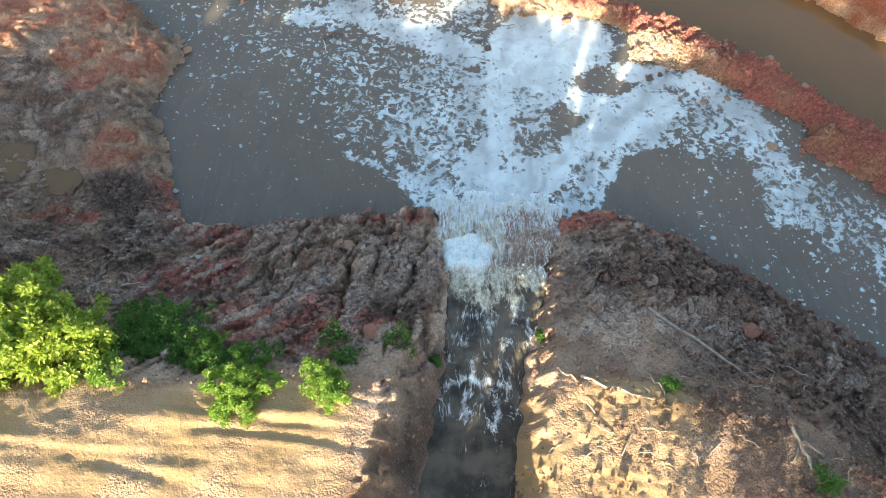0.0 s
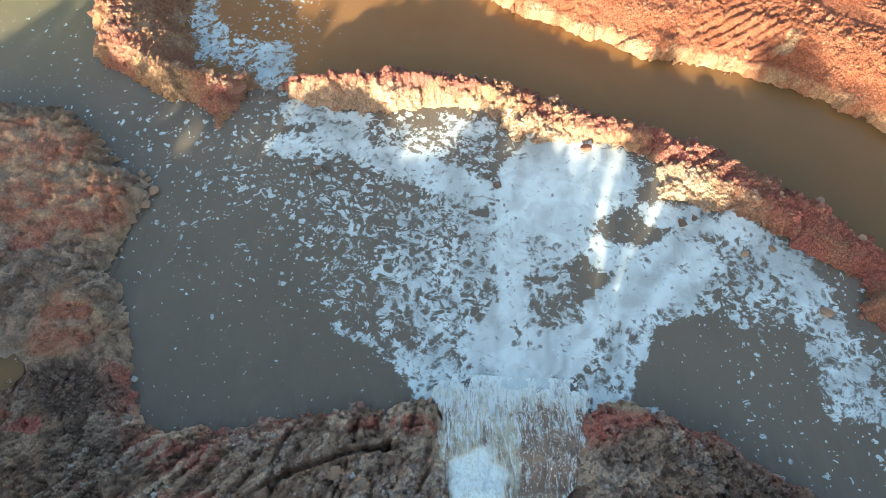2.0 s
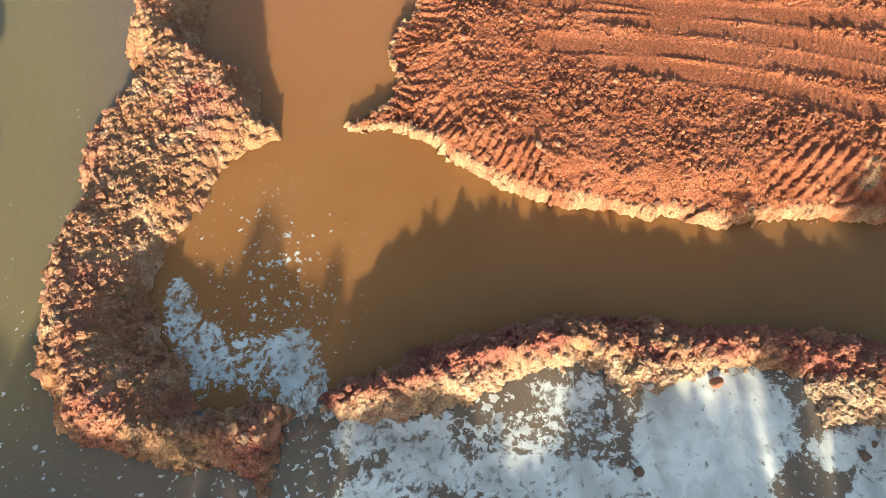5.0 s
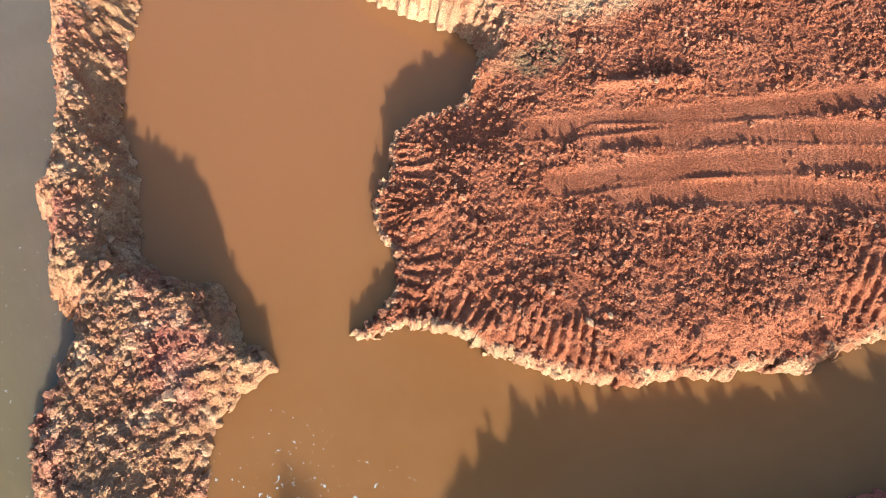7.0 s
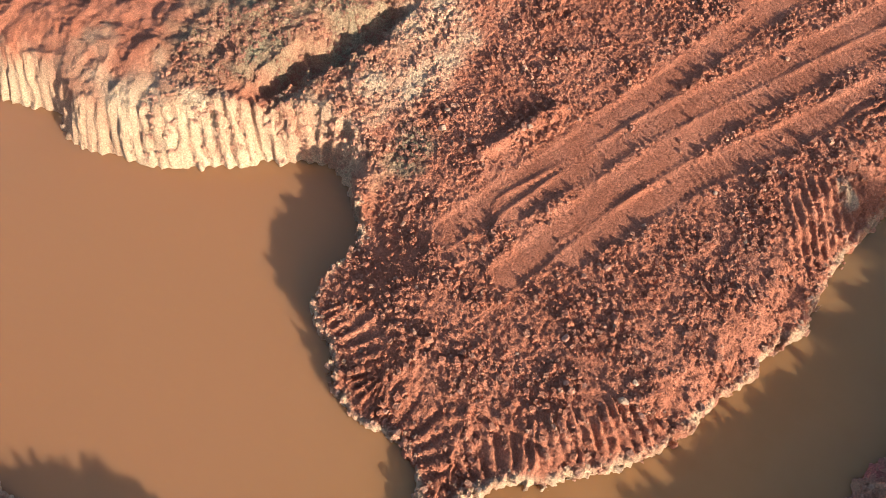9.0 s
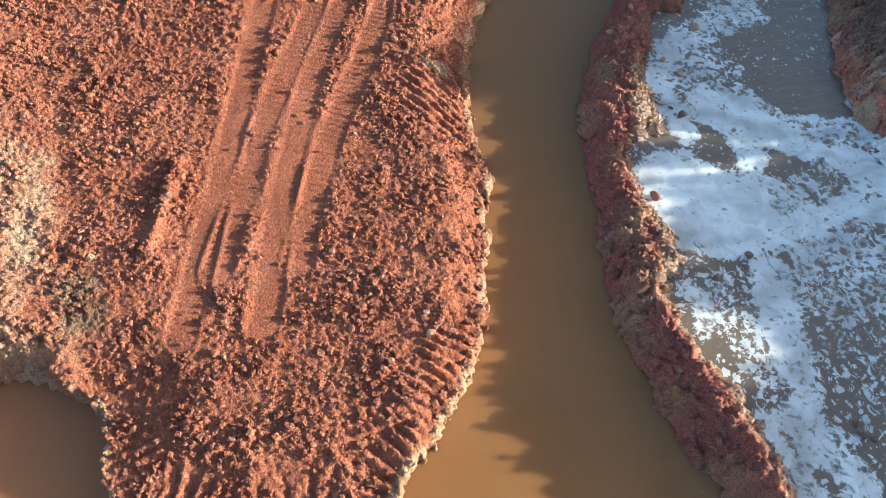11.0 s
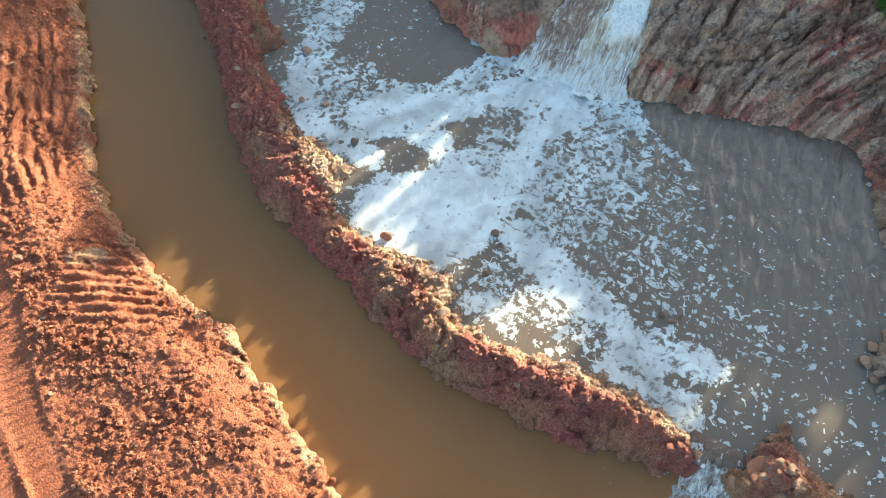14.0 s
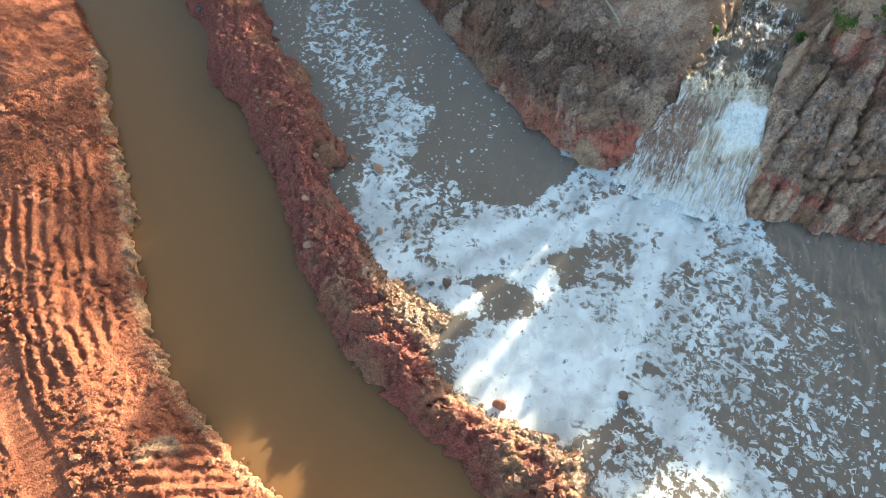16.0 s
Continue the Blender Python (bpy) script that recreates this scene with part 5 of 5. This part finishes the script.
def rock_material(name, a, b):
    m = Nodes(name)
    grain = m.noise(6, 5, 0.7)
    m.set("Base Color", m.mix(m.span(m.each(), 0, 1, 0, 0.6, False), m.mix(m.span(grain, 0.35, 0.65), a, b), tuple(0.75 * c for c in a)))
    m.set("Roughness", 0.9)
    m.set("Normal", m.bump(grain, 0.15, 0.7))
    return m.mat


rock_tan = rock_material("tan sandstone", (0.55, 0.38, 0.25), (0.46, 0.26, 0.17))
rock_red = rock_material("red clay lump", (0.45, 0.19, 0.12), (0.52, 0.28, 0.18))
rock_grey = rock_material("brownish grey stone", (0.42, 0.34, 0.27), (0.29, 0.22, 0.17))
rock_wet = rock_material("wet brown stone", (0.26, 0.17, 0.12), (0.20, 0.14, 0.11))
rock_white = rock_material("pale stone", (0.72, 0.70, 0.66), (0.60, 0.57, 0.52))
COPIES = {}


def rock(x, y, r, mat, label, group, k=0, flat=1.0, turn=0.0, lift=0.25, z=None):
    key = (k % 7, mat.name)
    if key not in COPIES:
        COPIES[key] = ROCK_MESH[k % 7].copy()
        COPIES[key].materials.append(mat)
    ob = new("rock", COPIES[key])
    base = float(ground_at(x, y)[0]) if z is None else z
    ob.matrix_world = pose(x, y, base + lift * r * flat, 0, 0, turn) @ Matrix.Diagonal((r, r, r * flat, 1))
    return tagged(ob, label, "rock", group)


SPECIAL = [(1.83, 15.30, 0.16, rock_white, "white angular slab at the foam's edge", 1.5), (1.07, 16.25, 0.17, rock_tan, "pale tan boulder on the berm's crest", 1.0), (1.54, 21.58, 0.15, rock_tan, "pale boulder on red bulldozed ground", 1.0),
           (5.86, 28.2, 0.16, rock_tan, "pale boulder among red clods", 0.8), (2.05, 21.5, 0.10, rock_tan, "small pale stone on red ground", 1.0), (1.5, 21.15, 0.09, rock_red, "red stone beside a boulder", 1.0),
           (-6.74, 24.3, 0.22, rock_tan, "tan slab on the curving berm", 0.6), (-7.64, 27.1, 0.2, rock_tan, "tan slab at the berm's edge", 0.6), (3.27, 15.02, 0.17, rock_red, "reddish rock standing in foam", 1.0),
           (5.2, 14.6, 0.13, rock_tan, "tan rock at the berm's foot", 1.0), (5.44, 12.9, 0.17, rock_wet, "wet rock breaking through the foam", 0.8), (5.75, 13.05, 0.1, rock_wet, "wet rock breaking through the foam", 0.8),
           (0.98, 13.77, 0.15, rock_wet, "wet red-brown rock breaking through the foam", 0.7), (0.75, 14.0, 0.1, rock_wet, "wet red-brown rock breaking through the foam", 0.7), (0.72, 14.85, 0.12, rock_wet, "wet red-brown rock breaking through the foam", 0.7),
           (8.36, 10.72, 0.17, rock_tan, "tan rock standing in the pool", 1.0), (-3.45, 14.05, 0.13, rock_wet, "low wet rock in the pool", 0.5), (-3.2, 14.0, 0.11, rock_wet, "low wet rock in the pool", 0.5), (-3.6, 13.85, 0.09, rock_wet, "low wet rock in the pool", 0.5),
           (6.8, 12.15, 0.13, rock_tan, "tan rock in the foam", 0.6), (-1.73, 6.63, 0.1, rock_white, "white stone on the dark bank", 0.9), (-2.1, 6.7, 0.2, rock_tan, "tan block on the dark bank", 1.0), (7.5, 12.3, 0.12, rock_tan, "tan rock in the foam", 0.6),
           (-4.6, 5.95, 0.15, rock_white, "pale bluish stone on red clay", 0.7), (-5.1, 6.15, 0.08, rock_white, "pale stone on red clay", 0.7), (-5.35, 6.0, 0.07, rock_white, "pale stone on red clay", 0.7), (-4.95, 6.3, 0.06, rock_white, "pale stone on red clay", 0.7), (-5.2, 5.75, 0.06, rock_white, "pale stone on red clay", 0.7),
           (-6.51, 8.53, 0.09, rock_white, "white lump at the water's edge", 0.6), (-1.25, 4.2, 0.18, rock_red, "orange boulder on the bank", 0.8), (-3.0, 4.35, 0.16, rock_red, "red boulder on the bank", 0.7), (-1.0, 4.15, 0.12, rock_tan, "tan stone on the bank", 0.8),
           (-7.3, 13.15, 0.2, rock_tan, "pale rock at the spit's corner", 0.7), (-7.35, 12.75, 0.17, rock_tan, "pale rock at the spit's corner", 0.7), (-7.5, 13.45, 0.13, rock_tan, "pale rock at the spit's corner", 0.7), (-7.55, 12.3, 0.14, rock_tan, "pale rock at the spit's corner", 0.7),
           (-5.8, 16.3, 0.26, rock_red, "broad flat rock beside the spill", 0.45), (-5.5, 16.75, 0.16, rock_tan, "tan rock beside the spill", 0.8), (-4.75, 16.55, 0.13, rock_tan, "tan rock beside the spill", 0.8), (-5.15, 16.5, 0.1, rock_grey, "wet rock in the spill", 0.7),
           (4.3, 6.0, 0.17, rock_tan, "tan boulder on the dark bank", 0.8), (4.15, 5.85, 0.11, rock_grey, "grey stone on the dark bank", 0.8), (5.3, 4.9, 0.12, rock_grey, "grey stone on the dark bank", 0.8), (6.1, 4.95, 0.22, rock_red, "red clay lump on the dark bank", 0.5)]
for k, (x, y, r, mat, label, flat) in enumerate(SPECIAL):
    wet = float(ground_at(x, y)[0]) < POOL_Z - 0.03
    rock(x, y, r, mat, label, "rocks", k, flat, 47 * k, 0.25, POOL_Z + 0.02 if wet else None)

R = np.random.RandomState(77)
for k in range(16):
    x, y = R.normal(-6.0, 0.38), R.normal(16.35, 0.28)
    if ground_at(x, y)[0] > POOL_Z - 0.1:
        rock(x, y, R.uniform(0.06, 0.17), (rock_tan, rock_red)[k % 2], "angular rock in the heap beside the spill", "rocks", k, R.uniform(0.6, 1.0), 61 * k, 0.2)
for owner, count, box, mats, label, low, high in ((3, 55, (-2.5, 16, 14, 33), (rock_red, rock_red, rock_tan), "red clay lump on bulldozed ground", 0.06, 0.13),
                                                  (1, 48, (-4.6, 8, 13, 17.2), (rock_tan, rock_red, rock_tan), "tan rock in the berm", 0.07, 0.15),
                                                  (2, 55, (-10.4, 15.5, -4.5, 36), (rock_tan, rock_red, rock_tan), "tan rock in the curving berm", 0.07, 0.16),
                                                  (0, 48, (-10.5, 3.5, 9, 14), (rock_grey, rock_grey, rock_tan), "grey stone bedded in the dark bank", 0.05, 0.12),
                                                  (4, 12, (-13.5, 22, -11.8, 29), (rock_grey, rock_tan), "large grey rock on the far bank", 0.15, 0.4)):
    made = 0
    while made < count:
        x, y = R.uniform(box[0], box[2]), R.uniform(box[1], box[3])
        if sample(OWNER, x, y) != owner or ground_at(x, y)[0] < -0.3 or (np.interp(y, *FALL_W) - 0.2 < x < np.interp(y, *FALL_E) + 0.2 and y < 9) or (owner == 3 and sample(wheel, x, y) > 0.2):
            continue
        rock(x, y, low + (high - low) * R.rand() ** 2.2, mats[R.randint(len(mats))], label, "scattered rocks", R.randint(7), R.uniform(0.6, 1.1), R.uniform(0, 360), 0.22)
        made += 1


# ---- plants ----
def leaf_material(name, a, b):
    m = Nodes(name)
    colour = m.mix(m.island(), a, b)
    m.set("Base Color", colour)
    m.set("Roughness", 0.5)
    tr = m.tree.nodes.new("ShaderNodeBsdfTranslucent")
    m.tree.links.new(colour, tr.inputs["Color"])
    mixer = m.tree.nodes.new("ShaderNodeMixShader")
    mixer.inputs[0].default_value = 0.5
    out = m.tree.nodes["Material Output"]
    m.tree.links.new(m.shader.outputs[0], mixer.inputs[1])
    m.tree.links.new(tr.outputs[0], mixer.inputs[2])
    m.tree.links.new(mixer.outputs[0], out.inputs["Surface"])
    return m.mat


leaf_bright = leaf_material("bright shrub leaves", (0.24, 0.37, 0.04), (0.46, 0.52, 0.10))
leaf_mid = leaf_material("fresh green leaves", (0.14, 0.29, 0.035), (0.31, 0.42, 0.07))
leaf_green = leaf_material("green weed leaves", (0.065, 0.17, 0.028), (0.17, 0.30, 0.055))
leaf_dark = leaf_material("dark tree leaves", (0.04, 0.08, 0.02), (0.07, 0.12, 0.03))
bark_node = Nodes("bark")
bark_grain = bark_node.noise(9, 5, 0.7, 0.3, bark_node.stretched(3, 3, 0.5))
bark_node.set("Base Color", bark_node.mix(bark_node.span(bark_grain, 0.3, 0.7), (0.16, 0.11, 0.07), (0.34, 0.27, 0.20)))
bark_node.set("Roughness", 0.9)
bark_node.set("Normal", bark_node.bump(bark_grain, 0.05, 0.8))
bark = bark_node.mat
dry_node = Nodes("dry wood")
dry_grain = dry_node.noise(14, 5, 0.7)
dry_node.set("Base Color", dry_node.mix(dry_node.span(dry_grain, 0.3, 0.7), (0.30, 0.24, 0.18), (0.50, 0.43, 0.34)))
dry_node.set("Roughness", 0.85)
dry = dry_node.mat


def tube(points, radii, sides=7):
    """A tapered bent rod as arrays."""
    p = np.array(points, float)
    n = len(p)
    verts, faces = [], []
    for i in range(n):
        d = p[min(i + 1, n - 1)] - p[max(i - 1, 0)]
        d /= np.linalg.norm(d)
        a = np.cross(d, (0.3, 0.2, 1.0) if abs(d[2]) < 0.9 else (1.0, 0, 0))
        a /= np.linalg.norm(a)
        b = np.cross(d, a)
        for s in range(sides):
            t = 2 * np.pi * s / sides
            verts.append(p[i] + radii[i] * (np.cos(t) * a + np.sin(t) * b))
    for i in range(n - 1):
        for s in range(sides):
            q = (s + 1) % sides
            faces.append((i * sides + s, i * sides + q, (i + 1) * sides + q, (i + 1) * sides + s))
    return np.array(verts), np.array(faces)


def join(parts):
    verts, faces, base = [], [], 0
    for v, f in parts:
        verts.append(v)
        faces.append(f + base)
        base += len(v)
    return np.concatenate(verts), np.concatenate(faces)


def leaves(centres, spread_r, per, length, r, droop=0.2):
    """Folded leaves in clumps round the given points."""
    c = np.repeat(np.array(centres), per, 0)
    n = len(c)
    off = r.normal(size=(n, 3))
    off /= np.linalg.norm(off, axis=1)[:, None]
    pos = c + off * spread_r * r.rand(n, 1) ** 0.5
    d = off + 0.8 * r.normal(size=(n, 3)) + (0, 0, 0.2 - droop)
    d /= np.linalg.norm(d, axis=1)[:, None]
    side = np.cross(d, (0, 0, 1) + 0.5 * r.normal(size=(n, 3)))
    side /= np.linalg.norm(side, axis=1)[:, None] + 1e-9
    up_ = np.cross(side, d)
    l = length * r.uniform(0.6, 1.25, (n, 1))
    w = l * r.uniform(0.26, 0.36, (n, 1))
    pts = np.stack([pos, pos + d * l * 0.5 + side * w + up_ * l * 0.08, pos + d * l - up_ * l * 0.1, pos + d * l * 0.5 - side * w + up_ * l * 0.08], 1).reshape(-1, 3)
    k = np.arange(n)[:, None] * 4
    return pts, np.concatenate([k + (0, 1, 2), k + (0, 2, 3)])


def shrub(name, x, y, wide, tall, clumps, per, leaf, mat, label, category, group, seed, lean=(0, 0)):
    """Bent stems and clumps of folded leaves."""
    r = np.random.RandomState(seed)
    z = float(ground_at(x, y)[0]) - 0.03
    base = tagged(new(name), label, category, group)
    base.location = (x, y, z)
    tips, rods = [], []
    for k in range(clumps):
        a = r.rand() * 2 * np.pi
        d = wide * r.rand() ** 0.5 * (0.95 + 0.3 * math.sin(3 * a + seed) + 0.2 * math.sin(5 * a + 2 * seed))
        h = tall * (0.35 + 0.65 * r.rand()) * (1 - 0.45 * (d / wide) ** 2)
        tip = np.array([d * np.cos(a) + lean[0] * h, d * np.sin(a) + lean[1] * h, h])
        tips.append(tip)
        if k % 6 == 0:
            mid = tip * (0.45, 0.45, 0.6) + r.normal(size=3) * 0.05 * wide
            rods.append(tube([(0.04 * r.normal(), 0.04 * r.normal(), 0), mid, tip], [0.012 + 0.012 * tall, 0.008 + 0.007 * tall, 0.004], 5))
    for v, f in rods:
        thing("stem", mesh_of("stem", v, f), bark, parent=base)
    v, f = leaves(tips, 0.42 * wide / math.sqrt(clumps / 12.0), per, leaf, r)
    thing("foliage", mesh_of("foliage", v, f, False), mat, parent=base)
    return base


LOW = "low dense dark green weeds on the bank"
for k, (x, y, wide, tall, clumps, per, leaf, mat, label) in enumerate((
        (-7.0, 3.7, 1.15, 1.3, 190, 80, 0.095, leaf_bright, "bright yellow-green leafy shrub at the bank's edge"),
        (-6.15, 3.75, 0.6, 0.9, 70, 70, 0.08, leaf_bright, "bright green shoots beside a larger shrub"),
        (-5.5, 4.3, 0.6, 0.35, 110, 70, 0.04, leaf_green, LOW), (-4.85, 4.1, 0.62, 0.35, 120, 70, 0.04, leaf_green, LOW), (-5.1, 3.7, 0.5, 0.3, 90, 70, 0.04, leaf_green, LOW),
        (-4.3, 3.8, 0.5, 0.32, 90, 70, 0.04, leaf_green, LOW), (-3.8, 3.45, 0.42, 0.3, 70, 70, 0.04, leaf_green, LOW), (-5.6, 3.75, 0.4, 0.35, 60, 60, 0.045, leaf_green, LOW),
        (-4.0, 3.62, 0.35, 0.3, 50, 70, 0.04, leaf_mid, LOW), (-3.2, 3.4, 0.45, 0.4, 80, 70, 0.04, leaf_green, LOW),
        (-3.2, 2.85, 0.5, 0.6, 130, 80, 0.045, leaf_mid, "leafy green shrub beside the sandy track"),
        (-1.9, 3.12, 0.35, 0.4, 60, 50, 0.045, leaf_mid, "loose green shrub beside the sandy track"),
        (-1.62, 2.92, 0.28, 0.35, 34, 50, 0.045, leaf_mid, "loose green shrub beside the sandy track"),
        (-5.4, 3.12, 0.28, 0.3, 20, 40, 0.06, leaf_mid, "small green shoots on the cut edge"),
        # these last two stand out of view and only keep sun off the foam
        (-1.1, -3.3, 0.5, 2.8, 150, 60, 0.08, leaf_green, "thin unseen shrub added to shade the pool's foam"),
        (-2.2, -3.2, 0.95, 2.7, 190, 70, 0.1, leaf_green, "dense unseen shrub added to shade the pool's foam"))):
    shrub("shrub", x, y, wide, tall, clumps, per, leaf, mat, label, "shrub", "shrubs on the bank", 901 + k)
for k, (x, y, w, h) in enumerate(((-1.89, 4.03, 0.26, 0.25), (-0.72, 4.0, 0.28, 0.25), (-0.1, 3.95, 0.12, 0.2), (-1.58, 3.62, 0.22, 0.25), (3.87, 3.4, 0.15, 0.2), (6.0, 1.9, 0.25, 0.3), (1.9, 4.55, 0.1, 0.15))):
    shrub("weed_tuft", x, y, w, h, 26, 40, 0.04, leaf_green, "small tuft of green weeds on bare earth", "weeds", "weed tufts", 920 + k)


def tree(x, y, tall, wide, seed, low=0.22):
    r = np.random.RandomState(seed)
    z = float(ground_at(x, y)[0]) - 0.05
    base = tagged(new("tree"), "dark leafy tree out of view, added to shade the eastern ground", "tree", "trees behind the bank")
    base.location = (x, y, z)
    rods = [tube([(0, 0, 0), (0.05, 0.03, tall * 0.3), (-0.05, 0.06, tall * 0.7)], [0.13, 0.1, 0.05], 8)]
    tips = []
    for k in range(46):
        a, h = r.rand() * 2 * np.pi, tall * (low + (1 - low) * r.rand())
        d = wide * r.rand() ** 0.6 * math.sqrt(max(0.05, 1 - (2 * h / tall - 1.1) ** 2 * 0.75))
        tips.append((d * np.cos(a), d * np.sin(a), h))
        if k % 3 == 0:
            rods.append(tube([(0, 0.03, h * 0.6), (d * 0.5 * np.cos(a), d * 0.5 * np.sin(a), h * 0.85), tips[-1]], [0.05, 0.03, 0.01], 5))
    v, f = join(rods)
    thing("trunk", mesh_of("trunk", v, f), bark, parent=base)
    v, f = leaves(tips, 0.62 * wide / 1.6, 70, 0.16, r)
    thing("crown", mesh_of("crown", v, f, False), leaf_dark, parent=base)


# trees beyond the view, put in to shade the east bank, pool and channel
for k, (x, y, tall, wide) in enumerate(((3.3, -6.2, 2.5, 1.3), (5.3, -6.0, 2.7, 1.5), (7.4, -6.4, 3.0, 1.6), (9.6, -6.6, 3.8, 1.7), (11.8, -7.0, 4.6, 1.8), (14.2, -8.0, 5.2, 2.0), (17, -9.5, 5.6, 2.2), (19.6, -12, 6, 2.3))):
    tree(x, y, tall, wide, 950 + k)
# raised crown, also unseen, that keeps sun off the berm further east
tree(1.5, -6.4, 3.3, 1.05, 961, 0.6)
# shrub row out of view that raises the bank's shadow over spit and west pool
for k in range(8):
    shrub("shrub", -16.5 + k * 1.05, 3.2 + 0.3 * math.sin(k * 2.1), 0.85, 1.35 + 0.25 * math.sin(k * 1.7), 46, 60, 0.12, leaf_green, "unseen leafy shrub in a row added to shade the spit", "shrub", "shrubs on the bank", 980 + k)
shrub("shrub", -4.3, -3.6, 0.9, 1.3, 40, 40, 0.1, leaf_green, "green shrub on the sandy track's far side", "shrub", "shrubs on the bank", 970)


# ---- fallen wood ----
def stick(a, b, ra, rb, seed, label, bend=0.06, lift=0.03):
    r = np.random.RandomState(seed)
    pts = []
    length = math.dist(a, b)
    for t in np.linspace(0, 1, 7):
        x, y = a[0] + (b[0] - a[0]) * t + bend * length * r.normal() * 0.4, a[1] + (b[1] - a[1]) * t + bend * length * r.normal() * 0.4
        pts.append((x, y, 0))
    ends = [float(ground_at(*a)[0]), float(ground_at(*b)[0])]
    pts = [(x, y, max(float(ground_at(x, y)[0]) + 0.4 * ra, ends[0] + (ends[1] - ends[0]) * i / 6 + lift * (0 < i < 6))) for i, (x, y, _) in enumerate(pts)]
    v, f = tube(pts, list(np.linspace(ra, rb, 7)), 7)
    return thing("branch", mesh_of("branch", v, f), dry, label, "branch", "fallen wood")


stick((4.0, 5.3), (5.45, 3.95), 0.045, 0.025, 1, "long bare grey branch lying on the dark bank", 0.03)
stick((5.7, 2.9), (5.85, 2.1), 0.04, 0.02, 2, "pale bare branch lying on dark earth")
stick((5.85, 2.5), (6.1, 2.3), 0.025, 0.012, 3, "short pale twig lying on dark earth")
stick((2.4, 3.5), (3.6, 3.1), 0.03, 0.015, 4, "pale root lying on sunlit earth")
stick((-6.35, 5.3), (-6.05, 5.45), 0.022, 0.015, 5, "short pale stick on the bank")
stick((-7.3, 5.9), (-7.1, 6.15), 0.018, 0.01, 6, "short pale stick on the bank")
stick((-2.6, 4.42), (-2.3, 4.44), 0.02, 0.018, 7, "short white stick on red clay")
for k in range(26):
    x, y = R.uniform(1.55, 4.2), R.uniform(2.0, 3.9)
    a, l = R.uniform(0, math.pi), R.uniform(0.12, 0.45)
    stick((x, y), (x + l * math.cos(a), y + l * math.sin(a)), 0.014, 0.006, 40 + k, "thin dry root in the crumbled bank", 0.12)
for k in range(14):
    x, y = R.uniform(4.2, 7.5), R.uniform(1.9, 4.2)
    a, l = R.uniform(0, math.pi), R.uniform(0.15, 0.6)
    stick((x, y), (x + l * math.cos(a), y + l * math.sin(a)), 0.014, 0.006, 80 + k, "thin dry twig on the dark bank", 0.12)

# ---- puddles on the low spit ----
def puddle(x, y, rx, ry, seed):
    t = np.linspace(0, 2 * np.pi, 40, endpoint=False)
    rad = 1 + 0.35 * gnoise(np.cos(t) * 1.3 + seed, np.sin(t) * 1.3, seed)
    px, py = x + rx * rad * np.cos(t), y + ry * rad * np.sin(t)
    z = float(np.percentile(ground_at(px, py), 60)) + 0.02
    v = np.concatenate([[(x, y, z)], np.stack([px, py, np.full(40, z)], 1)])
    f = np.array([(0, 1 + i, 1 + (i + 1) % 40) for i in range(40)])
    me = mesh_of("puddle", v, f, True, {"foam": np.zeros(41), "chop": np.zeros(41), "fleck": np.zeros(41), "north": np.zeros(41), "dull_brown": np.ones(41)})
    thing("puddle", me, pool_mat, "shallow grey-brown puddle on the earth spit", "puddle", "puddles", kind="structure")


puddle(-9.15, 8.4, 0.65, 0.42, 3)
puddle(-10.4, 8.9, 0.6, 0.6, 5)
